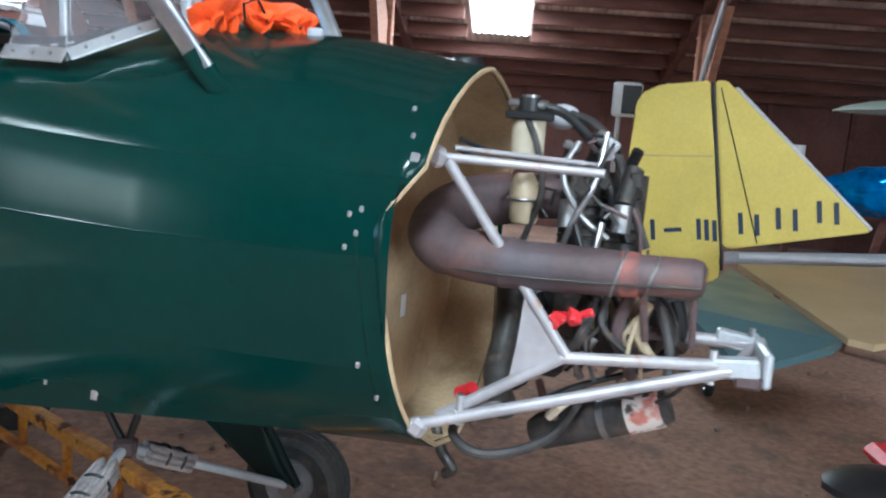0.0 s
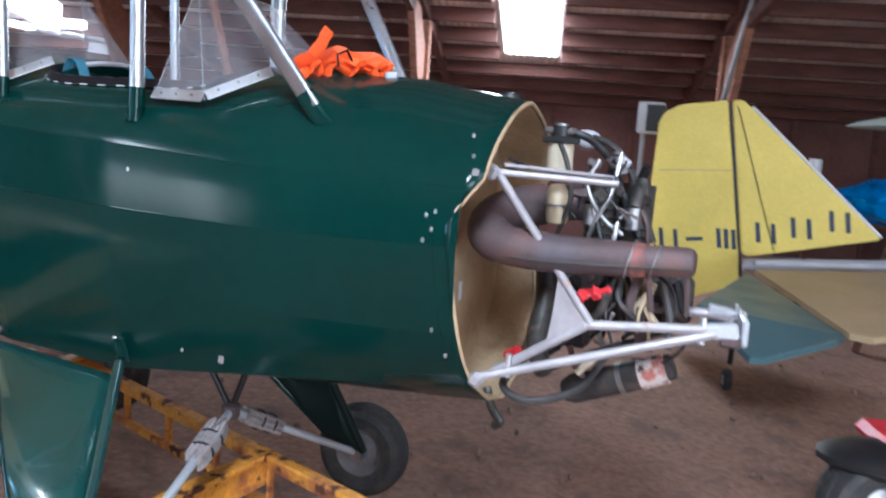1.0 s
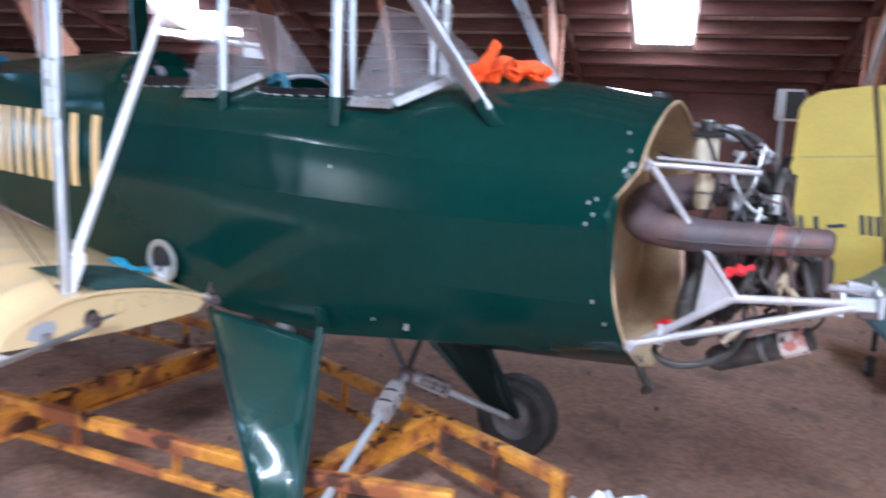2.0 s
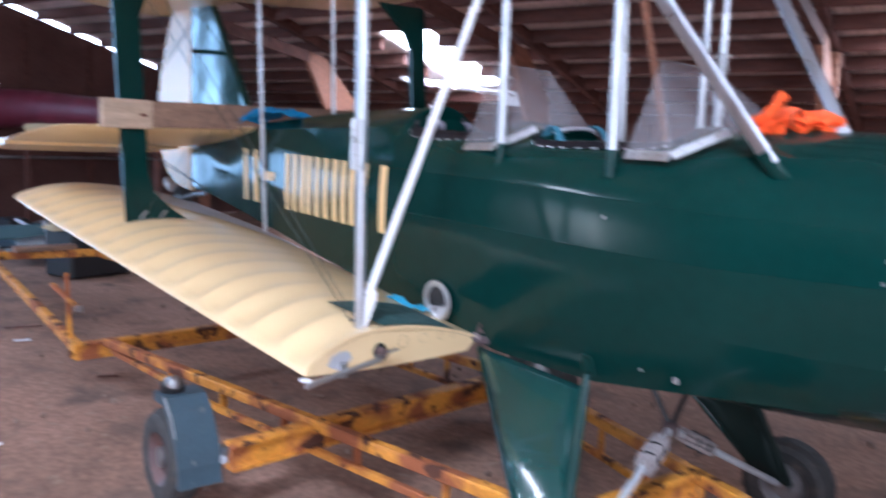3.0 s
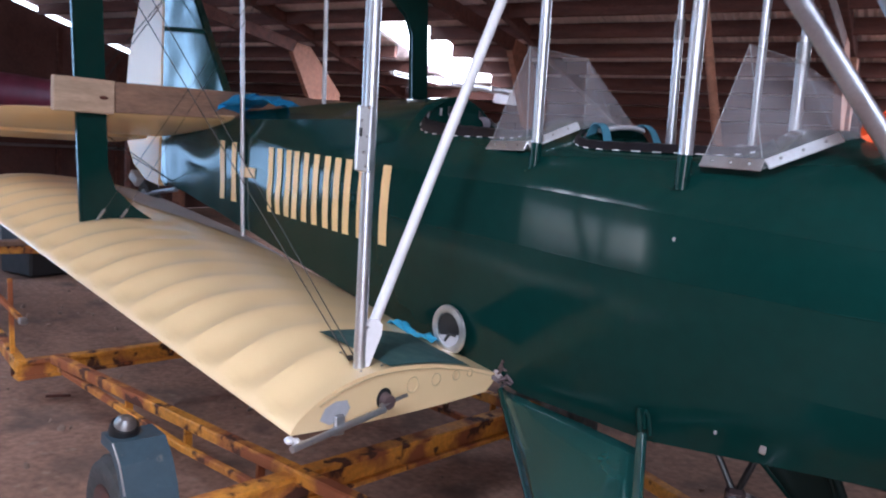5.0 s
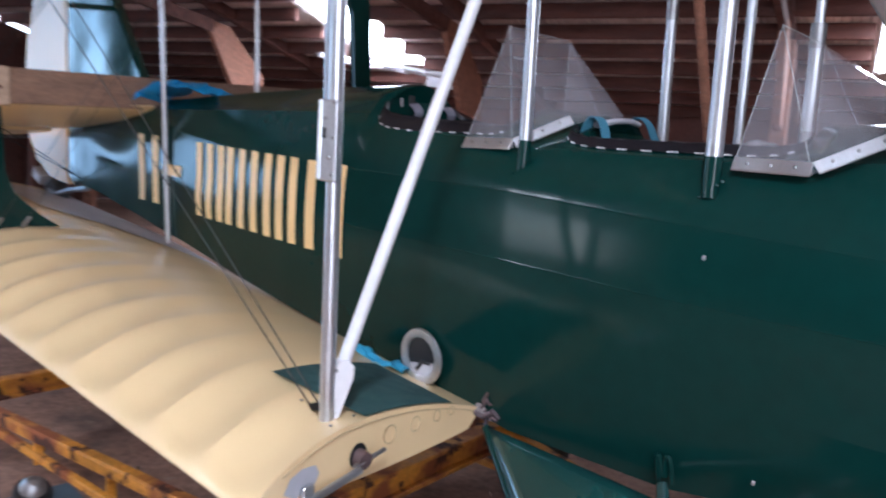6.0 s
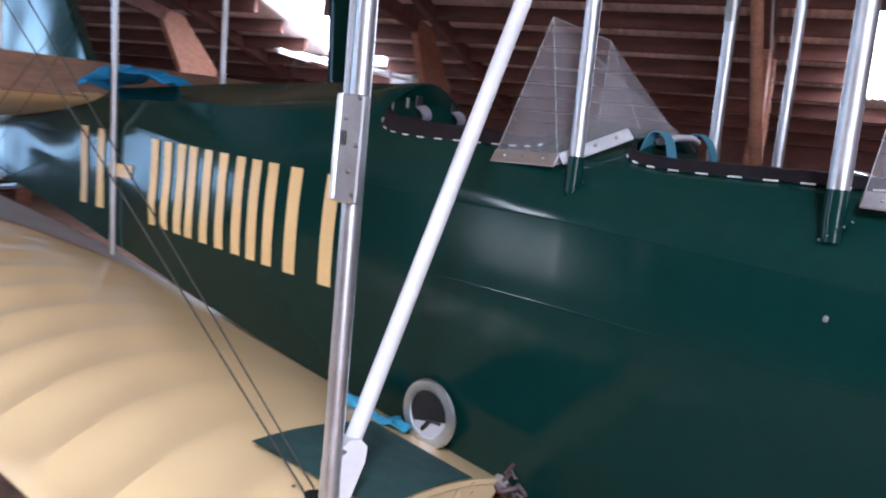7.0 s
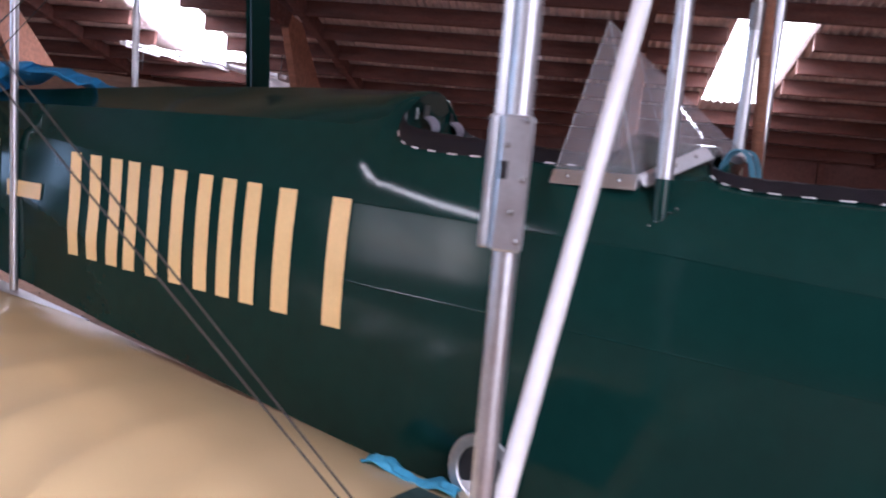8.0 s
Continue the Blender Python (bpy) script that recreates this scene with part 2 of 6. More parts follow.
def along(a, b, up=(0, 0, 1)):
    """A frame at a whose x axis runs to b."""
    a, b = Vector(a), Vector(b)
    x = (b - a).normalized()
    y = Vector(up).cross(x)
    if y.length < 1e-4:
        y = Vector((0, 1, 0)).cross(x)
    y.normalize()
    z = x.cross(y)
    return Matrix(((x.x, y.x, z.x, a.x), (x.y, y.y, z.y, a.y), (x.z, y.z, z.z, a.z), (0, 0, 0, 1)))


def add_beam(bm, a, b, w, h, bevel=0.003, up=(0, 0, 1)):
    """A bar from a to b, w wide and h high."""
    n = (Vector(b) - Vector(a)).length
    return add_box(bm, (n, w, h), along(a, b, up) @ Matrix.Translation((n / 2, 0, 0)), bevel)


def add_tube(bm, pts, r, sides=12, flat=1.0, closed=False, up=(0, 0, 1), caps=True):
    """A tube along points; r may be one radius or one for each point; flat squeezes it across."""
    pts = [Vector(p) for p in pts]
    rs = r if isinstance(r, (list, tuple)) else [r] * len(pts)
    rings, side = [], None
    for i, p in enumerate(pts):
        if closed:
            d = pts[(i + 1) % len(pts)] - pts[i - 1]
        else:
            d = pts[min(i + 1, len(pts) - 1)] - pts[max(i - 1, 0)]
        d.normalize()
        if side is None:
            side = Vector(up).cross(d)
            if side.length < 1e-3:
                side = Vector((0, 1, 0)).cross(d)
        side = (side - d * side.dot(d)).normalized()
        top = d.cross(side)
        rings.append([bm.verts.new(p + rs[i] * (flat * side * math.cos(2 * math.pi * k / sides) + top * math.sin(2 * math.pi * k / sides))) for k in range(sides)])
    n = len(rings)
    for i in range(n if closed else n - 1):
        a, b = rings[i], rings[(i + 1) % n]
        for k in range(sides):
            bm.faces.new((a[k], a[(k + 1) % sides], b[(k + 1) % sides], b[k]))
    if caps and not closed:
        bm.faces.new(rings[0][::-1])
        bm.faces.new(rings[-1])
    return bm


def tube(pts, r, sides=12, **kw):
    return add_tube(bmesh.new(), pts, r, sides, **kw)


def curve(pts, n=8):
    """Smooth points through the given ones."""
    p = [Vector(q) for q in pts]
    p = [2 * p[0] - p[1]] + p + [2 * p[-1] - p[-2]]
    out = []
    for i in range(1, len(p) - 2):
        for k in range(n):
            t = k / n
            a, b, c, d = p[i - 1], p[i], p[i + 1], p[i + 2]
            out.append(0.5 * (2 * b + (c - a) * t + (2 * a - 5 * b + 4 * c - d) * t * t + (3 * b - a - 3 * c + d) * t ** 3))
    return out + [p[-2]]


def add_plate(bm, outline, thick, m=Matrix()):
    """A flat plate with the given outline (x, y), from z = -thick/2 to thick/2."""
    lo = [bm.verts.new(m @ Vector((x, y, -thick / 2))) for x, y in outline]
    hi = [bm.verts.new(m @ Vector((x, y, thick / 2))) for x, y in outline]
    bm.faces.new(lo[::-1])
    bm.faces.new(hi)
    n = len(lo)
    for i in range(n):
        bm.faces.new((lo[i], lo[(i + 1) % n], hi[(i + 1) % n], hi[i]))
    return bm


def plate(outline, thick, m=Matrix(), bevel=0.0):
    bm = add_plate(bmesh.new(), outline, thick, m)
    if bevel:
        bmesh.ops.bevel(bm, geom=list(bm.edges), offset=bevel, segments=2, affect="EDGES")
    return bm


def add_ball(bm, c, r, m=Matrix(), seg=10):
    bmesh.ops.create_uvsphere(bm, u_segments=seg, v_segments=max(5, seg // 2 + 1), radius=1.0, matrix=Matrix.Translation(c) @ m @ Matrix.Diagonal((*(r if isinstance(r, tuple) else (r, r, r)), 1)))
    return bm


def add_lathe(bm, profile, m, seg=28):
    """Turns (radius, height) rows about the z axis of m."""
    rings = []
    for r, h in profile:
        rings.append([bm.verts.new(m @ Vector((r * math.cos(2 * math.pi * k / seg), r * math.sin(2 * math.pi * k / seg), h))) for k in range(seg)])
    for a, b in zip(rings, rings[1:]):
        for k in range(seg):
            bm.faces.new((a[k], a[(k + 1) % seg], b[(k + 1) % seg], b[k]))
    return bm


# x-z plane frame: outline x, y become world x, z
XZ = Matrix(((1, 0, 0, 0), (0, 0, -1, 0), (0, 1, 0, 0), (0, 0, 0, 1)))


# ---------------------------------------------------------------- hangar
def roof_z(v):
    return EAVE + SLOPE * (WALL_V - v) if v > RIDGE_V else EAVE_S + SLOPE_S * (v - FRONT_V)


def hangar():
    g = bmesh.new()
    n = 110
    grid = [[None] * (n + 1) for _ in range(n + 1)]
    for i in range(n + 1):
        for j in range(n + 1):
            a, b = (i / n - 0.5) * 2, (j / n - 0.5) * 2
            x, y = 9 * a + 61 * a ** 7, 9 * b + 61 * b ** 7
            h = 0.012 * noise.noise((x * 1.3, y * 1.3, 0)) + 0.006 * noise.noise((x * 4.1, y * 4.1, 3))
            grid[i][j] = g.verts.new((x - 1.5, y + 1.0, h - 0.012))
    for i in range(n):
        for j in range(n):
            g.faces.new((grid[i][j], grid[i + 1][j], grid[i + 1][j + 1], grid[i][j + 1]))
    tagged(part("ground", g, DIRT), "bare brown trodden dirt floor with dust and small stones", "floor", kind="structure")

    def wall(name, u0, u1, v0, v1, h, holes=()):
        """A board wall from (u0, v0) to (u1, v1), with openings (start, end, bottom, top) along it."""
        bm = bmesh.new()
        d = Vector((u1 - u0, v1 - v0, 0))
        n = d.length
        m = along((u0, v0, 0), (u1, v1, 0))
        cuts = sorted({0.0, n, *(a for x in holes for a in x[:2])})
        for a, b in zip(cuts, cuts[1:]):
            hole = next((x for x in holes if x[0] <= a and b <= x[1]), None)
            spans = [(0.0, h)] if hole is None else [(0.0, hole[2]), (hole[3], h)]
            for z0, z1 in spans:
                if z1 - z0 > 0.02:
                    add_box(bm, (b - a, 0.06, z1 - z0), m @ Matrix.Translation(((a + b) / 2, 0, (z0 + z1) / 2)))
        ob = part(name, bm, WALLSHEET, smooth=False)
        ob.matrix_world = HM
        return tagged(ob, "dark reddish-brown boarded hangar wall", "wall", kind="structure")

    wall("wall_north", GABLE_L, GABLE_R, WALL_V + 0.06, WALL_V + 0.06, EAVE - 0.055)
    wall("wall_south", GABLE_L, GABLE_R, FRONT_V, FRONT_V, EAVE_S, [(0.05, 1.2, 0.0, 3.05), (15.2, 19.4, 0.0, 1.98)])
    for name, u, holes in (("wall_west", GABLE_L, [(0.2, 2.6, 0.0, 2.95), (7.4, 9.8, 0.0, 3.2)]), ("wall_east", GABLE_R, ())):
        bm = bmesh.new()
        cuts = sorted({FRONT_V, RIDGE_V, WALL_V, *(FRONT_V + a for x in holes for a in x[:2])})
        for a, b in zip(cuts, cuts[1:]):
            hole = next((x for x in holes if FRONT_V + x[0] <= a + 1e-6 and b <= FRONT_V + x[1] + 1e-6), None)
            z0 = hole[3] if hole else 0.0
            drop = 0.11 if name == "wall_west" else 0.0
            top = (max(roof_z(a) - drop, z0 + 0.02), max(roof_z(b) - drop, z0 + 0.02))
            lo = [(u - 0.03, a, z0), (u - 0.03, b, z0), (u - 0.03, b, top[1]), (u - 0.03, a, top[0])]
            vs = [bm.verts.new(p) for p in lo] + [bm.verts.new((p[0] + 0.06, p[1], p[2])) for p in lo]
            for f in ((3, 2, 1, 0), (4, 5, 6, 7), (0, 1, 5, 4), (1, 2, 6, 5), (2, 3, 7, 6), (3, 0, 4, 7)):
                bm.faces.new([vs[i] for i in f])
        ob = part(name, bm, WALLSHEET, smooth=False)
        ob.matrix_world = HM
        tagged(ob, "dark boarded hangar gable wall", "wall", kind="structure")

    # upright studs on the back and left walls
    for k in range(21):
        u = GABLE_L + 0.4 + k * 1.07
        ob = part("wall_stud", box((0.07, 0.05, EAVE - 0.1), Matrix.Translation((u, WALL_V + 0.005, EAVE / 2 - 0.05)), 0.004), DARKWOOD, smooth=False)
        ob.matrix_world = HM
        tagged(ob, "dark upright wall stud", "stud", "wall studs", "structure")
    for k in range(8):
        v = 1.15 + k * 1.05
        ob = part("wall_stud", box((0.05, 0.08, roof_z(v) - 0.2), Matrix.Translation((GABLE_L + 0.055, v, (roof_z(v) - 0.2) / 2)), 0.004), DARKWOOD, smooth=False)
        ob.matrix_world = HM
        tagged(ob, "dark upright wall stud", "stud", "wall studs", "structure")

    # corrugated roof: waves run down the slope
    for side, name in ((1, "ceiling_north"), (-1, "ceiling_south")):
        bm = bmesh.new()
        v0, v1 = (RIDGE_V, WALL_V + 0.14) if side > 0 else (FRONT_V - 0.14, RIDGE_V)
        us = np.arange(GABLE_L - 0.1, GABLE_R + 0.1, 0.076 / 4)
        cuts = [v0, *LIGHTS_N, v1] if side > 0 else [v0, *ADDED_LIGHTS_S, v1]
        cols = [[bm.verts.new((u, v, roof_z(v) + 0.013 * math.sin(i * math.pi / 2))) for v in cuts] for i, u in enumerate(us)]
        glass = []
        for i in range(len(us) - 1):
            for k in range(3):
                q = (cols[i][k], cols[i + 1][k], cols[i + 1][k + 1], cols[i][k + 1])
                if k == 1 and any(a <= us[i] < b and (side < 0 or a < 3) for a, b in LIGHTS_U):
                    glass.append([v.co.copy() for v in q])
                else:
                    bm.faces.new(q)
        ob = part(name, bm, SHEET)
        ob.matrix_world = HM
        tagged(ob, "old pale brown corrugated roof sheets", "roof", kind="structure")
        gb = bmesh.new()
        for q in glass:
            gb.faces.new([gb.verts.new(c) for c in q])
        bmesh.ops.remove_doubles(gb, verts=gb.verts, dist=1e-5)
        # the front slope's sheets are unseen, added as a light source
        gl = part("window_roof_light", gb, SKYLIGHT)
        gl.matrix_world = HM
        tagged(gl, "bright translucent corrugated roof light sheets", "roof light", kind="structure")

    # purlins under the sheets, stopped short at the roof lights
    v = WALL_V - 0.16
    while v > RIDGE_V:
        spans, a = [], GABLE_L + 0.1
        lit = LIGHTS_N[0] + 0.1 < v < LIGHTS_N[1] - 0.1
        for u0, u1 in (LIGHTS_U[:2] if lit else []):
            spans.append((a, u0 - 0.05))
            a = u1 + 0.05
        spans.append((a, GABLE_R - 0.1))
        for a, b in spans:
            ob = part("purlin", box((b - a, 0.055, 0.150), Matrix.Translation(((a + b) / 2, v, roof_z(v) - 0.088)) @ Matrix.Rotation(-math.atan(SLOPE) * 0.3, 4, "X"), 0.004), DARKWOOD, smooth=False)
            ob.matrix_world = HM
            tagged(ob, "long brown timber roof purlin", "purlin", "roof purlins", "structure")
        v -= 0.53

    # timber bents: post, rafter and knee brace
    for u in (1.75, -1.35, -4.55, -7.65, -10.6, 4.9):
        for name, a, b, w, h in (
            ("roof_post", (u, 6.45, 0.0), (u, 6.45, roof_z(6.45) - 0.22), 0.15, 0.13),
            ("rafter", (u, WALL_V - 0.1, roof_z(WALL_V - 0.1) - 0.11), (u, RIDGE_V + 0.1, roof_z(RIDGE_V + 0.1) - 0.11), 0.09, 0.14),
        ):
            if (name == "roof_post" and u in (-4.55, -7.65)) or (name == "rafter" and u == -10.6):
                continue
            ob = part(name, add_beam(bmesh.new(), a, b, w, h, 0.008), WOOD if name == "roof_post" else DARKWOOD, smooth=False)
            ob.matrix_world = HM
            tagged(ob, "rough reddish-brown timber roof " + name.split("_")[-1], "beam", "roof timbers", "structure")
    YZU = Matrix(((0, 0, 1, 0), (1, 0, 0, 0), (0, 1, 0, 0), (0, 0, 0, 1)))
    for u in (1.75, -1.35, -4.55, -7.65, 4.9):
        # light put into the colour: the unlit arm takes darker timber than the foot
        for name, outline, mat in (
            ("knee_brace", [(6.62, 1.62), (6.12, 1.70), (5.93, 2.02), (5.64, 2.46), (5.72, 2.60), (5.98, 2.57), (6.62, 2.04)], WOOD),
            ("tie_beam", [(5.66, 2.47), (2.6, 2.86), (2.6, 3.00), (5.72, 2.61)], DARKWOOD),
        ):
            bm = plate(outline, 0.07 if mat is WOOD else 0.064, Matrix.Translation((u, 0, 0)) @ YZU, 0.006)
            ob = part(name, bm, mat, smooth=False)
            ob.matrix_world = HM
            tagged(ob, "rough reddish-brown timber " + name.replace("_", " "), "beam", "roof timbers", "structure")
    ob = part("pole", tube([(1.58, 6.1, 1.3), (1.75, 5.6, 2.85)], 0.026, 10), STEEL)
    ob.matrix_world = HM
    tagged(ob, "thin grey pole leaning by the roof post", "pole")
    ob = part("backdrop", box((0.02, 7.0, 2.2), Matrix.Translation((GABLE_L - 0.9, 6.0, 3.0)) @ Matrix.Rotation(-math.atan(SLOPE), 4, "X")), GAP)
    ob.matrix_world = HM
    tagged(ob, "bright overcast sky outside the gable", "sky", kind="structure")
    ob = part("window_slit", box((0.02, 0.36, 0.045), Matrix.Translation((GABLE_L + 0.05, 3.70, 2.10)), 0.003), GAP)
    ob.matrix_world = HM
    tagged(ob, "thin slit of daylight in the gable wall", "window", kind="structure")
    # unseen sill, added so the tail's lower side reflects dark
    ob = part("sill_blocker", box((0.06, 2.4, 0.42), Matrix.Translation((GABLE_L, -0.4, 0.21)), 0.004), WALLSHEET, smooth=False)
    ob.matrix_world = HM
    tagged(ob, "unseen low board added to cut the gable opening's reflection", "wall", kind="structure")
    ob = part("pipe_rail", tube([(GABLE_L + 0.2, 2.2, 1.02), (GABLE_L + 0.2, 8.8, 1.02)], 0.02, 8), STEEL)
    ob.matrix_world = HM
    tagged(ob, "dull horizontal pipe along the gable wall", "pipe", kind="structure")


hangar()


# ---------------------------------------------------------------- the green biplane
plane = thing("biplane", "dark green two-seat biplane with folded cream wings and an uncowled engine", "aircraft")

# x, deck top, then (half width, height) of upper crease, side, lower crease, bottom edge, and the keel
STATIONS = [
    (0.00, 1.442, (0.372, 1.228), (0.395, 1.10), (0.372, 0.90), (0.300, 0.772), 0.650),
    (-0.28, 1.485, (0.382, 1.232), (0.400, 1.095), (0.378, 0.89), (0.305, 0.730), 0.640),
    (-0.55, 1.500, (0.385, 1.238), (0.402, 1.09), (0.380, 0.886), (0.305, 0.700), 0.630),
    (-1.00, 1.500, (0.378, 1.262), (0.392, 1.10), (0.370, 0.900), (0.300, 0.645), 0.612),
    (-1.45, 1.500, (0.345, 1.288), (0.358, 1.118), (0.342, 0.935), (0.282, 0.652), 0.625),
    (-2.05, 1.577, (0.278, 1.303), (0.288, 1.13), (0.278, 0.965), (0.235, 0.745), 0.715),
    (-2.45, 1.565, (0.228, 1.313), (0.236, 1.16), (0.228, 1.00), (0.195, 0.800), 0.780),
    (-2.90, 1.542, (0.165, 1.335), (0.170, 1.20), (0.165, 1.05), (0.145, 0.868), 0.850),
    (-3.37, 1.508, (0.105, 1.385), (0.108, 1.26), (0.105, 1.12), (0.090, 0.940), 0.925),
    (-4.00, 1.475, (0.045, 1.44), (0.046, 1.32), (0.045, 1.20), (0.040, 1.045), 1.035),
    (-4.34, 1.462, (0.022, 1.45), (0.022, 1.34), (0.022, 1.22), (0.020, 1.095), 1.090),
]


def station(x):
    s = STATIONS
    i = next((k for k in range(len(s) - 1) if s[k + 1][0] <= x), len(s) - 2)
    a, b = s[i], s[i + 1]
    t = min(1.0, max(0.0, (a[0] - x) / (a[0] - b[0])))

    def mix(p, q):
        return tuple(u + (v - u) * t for u, v in zip(p, q)) if isinstance(p, tuple) else p + (q - p) * t

    return [mix(p, q) for p, q in zip(a[1:], b[1:])]


DECK, EDGE = 12, 7


def open_w(x):
    """Half width of the cockpit opening's edge line at x."""
    for mid, half, w, p, k in ((-1.10, 0.29, 0.225, 6, 0.3), (-1.81, 0.245, 0.205, 12, 0.3)):
        t = abs(x - mid) / half
        if t < 1.0:
            return w * (1 - t ** p) ** 0.33 * k + w * (1 - k)
    return 0.17


COCKPITS = [(-1.39, -0.81), (-2.055, -1.565)]


def fullness(x):
    return 1.55 if x > -0.5 else 1.6 if x > -1.9 else 1.6 + 0.4 * min(1.0, (-1.9 - x) / 0.5)


def facet(x):
    """The deck stringer behind the cockpit: half width and height."""
    top, up = station(x)[:2]
    return 0.80 * up[0], up[1] + 0.64 * (top - up[1])


def deck_z(x, y):
    """Height of the deck's skin."""
    top, up = station(x)[:2]
    p = fullness(x)
    if x < -2.06:
        ym, zm = facet(x)
        y = min(abs(y), up[0])
        t = y / ym if y < ym else (y - ym) / (up[0] - ym)
        flat_z = (top + (zm - top) * t if y < ym else zm + (up[1] - zm) * t) - 0.006 * math.sin(math.pi * t) * (up[0] / 0.25)
        k = min(1.0, (-2.06 - x) / 0.55)
        return flat_z * k + (1 - k) * (up[1] + (top - up[1]) * max(0.0, 1 - (y / up[0]) ** 2.1) ** (1 / 2.1))
    return up[1] + (top - up[1]) * max(0.0, 1 - (min(abs(y), up[0]) / up[0]) ** p) ** (1 / p)


def half_section(x, shrink=0.0):
    """Points (y > 0, z) from the deck's top to the keel."""
    top, up, mid, low, bot, keel = station(x)
    w = min(open_w(x), up[0] * 0.86)
    pts = []
    for k in range(DECK):
        y = w * k / EDGE if k <= EDGE else w + (up[0] - w) * math.sin(math.pi / 2 * (k - EDGE) / (DECK - EDGE))
        if x < -2.06:
            ym = facet(x)[0]
            y = ym * k / 6 if k <= 6 else ym + (up[0] - ym) * (k - 6) / (DECK - 6)
        pts.append((y, deck_z(x, y)))
    pts += [up]
    for a, b, n in ((up, mid, 6), (mid, low, 6), (low, bot, 4)):
        for k in range(1, n + 1):
            t = k / n
            bulge = (0.004 if a is not low else 0.010) * math.sin(math.pi * t)
            pts.append((a[0] + (b[0] - a[0]) * t + bulge * (a[0] / 0.4), a[1] + (b[1] - a[1]) * t))
    pts += [(bot[0] * 0.5, keel + (bot[1] - keel) * 0.3), (0.0, keel)]
    return [(max(0.0, y - shrink * (y > 0.02)), z - shrink * (1 if z > 1.2 else -1)) for y, z in pts]


def nose_cut(z):
    """How far the open nose is cut back at height z, where the exhaust comes out."""
    if z > 1.255:
        return 0.0
    return -0.070 * (1.255 - z) / 0.10 if z > 1.155 else -0.070 + 0.058 * min(1.0, (1.155 - z) / 0.40)


def ring_of(x, shrink=0.0):
    h = half_section(x, shrink)
    return h + [(-y, z) for y, z in h[-2:0:-1]]


def slack_dent(x, z, y):
    """How far the slack fabric of the tail sinks in between its stringers."""
    k = min(1.0, max(0.0, (-2.2 - x) / 1.1)) * min(1.0, abs(y) / 0.04) * (1 if x > -4.2 else 0)
    fold = abs(noise.noise((x * 1.7 + z * 1.9, z * 3.0 - x * 0.9, 4.0 if y < 0 else 9.0)))
    return -k * (0.017 * fold + 0.004 * (0.5 + noise.noise((x * 5.0 - z * 4.0, z * 5.0, 2.0))))


CREASES = {DECK, DECK + 6, DECK + 12}


def fuselage():
    xs = sorted({s[0] for s in STATIONS} | {x for c in COCKPITS for x in c} | {-0.04 * k for k in range(1, 109)}, reverse=True)
    fixed = {x for c in COCKPITS for x in c} | {0.0, -4.34}
    xs = [x for i, x in enumerate(xs) if x in fixed or all(abs(x - f) > 0.015 for f in fixed)]
    bm = bmesh.new()
    rows = []
    for x in xs:
        ring = []
        for y, z in ring_of(x):
            dent = slack_dent(x, z, y)
            ring.append(bm.verts.new((x + (nose_cut(z) if x == 0.0 else 0.0), y + (dent if y > 0 else -dent), z + (0.4 * dent if z > station(x)[1][1] + 0.01 else 0.0))))
        rows.append((x, ring))
    n = len(rows[0][1])
    half = (n + 2) // 2
    crease = CREASES | {n - k for k in CREASES}
    for (xa, a), (xb, b) in zip(rows, rows[1:]):
        mid = (xa + xb) / 2
        open_here = any(c[0] < mid < c[1] for c in COCKPITS)
        for k in range(n):
            kk = min(k, n - 1 - k)
            if open_here and kk < EDGE:
                continue
            f = bm.faces.new((a[k], a[(k + 1) % n], b[(k + 1) % n], b[k]))
            for e in f.edges:
                i0, i1 = e.verts
                if {i0, i1} == {a[k], b[k]} and (k in crease or (mid < -2.08 and k in (6, n - 6))):
                    e.smooth = False
    bmesh.ops.delete(bm, geom=[v for v in bm.verts if not v.link_faces], context="VERTS")
    body = part("fuselage", bm, GREEN, plane, "glossy dark green doped fuselage with stringer creases")
    mod = body.modifiers.new("skin", "SOLIDIFY")
    mod.thickness, mod.offset = 0.006, -1
    bm = bmesh.new()
    ring = ring_of(-0.16, 0.0075)
    fr = [bm.verts.new((-0.16, y, z)) for y, z in ring]
    bk = [bm.verts.new((-0.172, y, z)) for y, z in ring]
    bm.faces.new(fr)
    bm.faces.new(bk[::-1])
    part("firewall", bm, TAN, body, "mottled bare fibreglass firewall", False)
    bm = bmesh.new()
    rr = []
    for x in (-0.004, -0.125, -0.162):
        rr.append([bm.verts.new((x + (nose_cut(z) if x > -0.03 else 0.0), y, z)) for y, z in ring_of(x, 0.009)])
    for a, b in zip(rr, rr[1:]):
        for k in range(len(a)):
            bm.faces.new((a[k], a[(k + 1) % len(a)], b[(k + 1) % len(a)], b[k]))
    part("nose_lining", bm, TAN, body, "bare tan fibreglass inner face of the nose")
    # pale worn edge of the nose
    rim = [Vector((nose_cut(z) + 0.001, y, z)) for y, z in ring_of(0.0, 0.004)]
    part("nose_rim", tube(rim, 0.0055, 6, closed=True), TAN, body, "worn pale rim of the nose")
    return body


body = fuselage()

# stringers pressing through the fabric
for s in (-1, 1):
    for i, x0, x1 in ((1, -0.02, -2.15), (2, -0.08, -2.15)):
        pts = []
        for k in range(60):
            x = x0 + (x1 - x0) * k / 59
            y, z = station(x)[i]
            pts.append((x, s * (y - 0.0034), z))
        part("stringer", tube(pts, 0.0042, 8), GREEN, body, "stringer line under the green fabric")


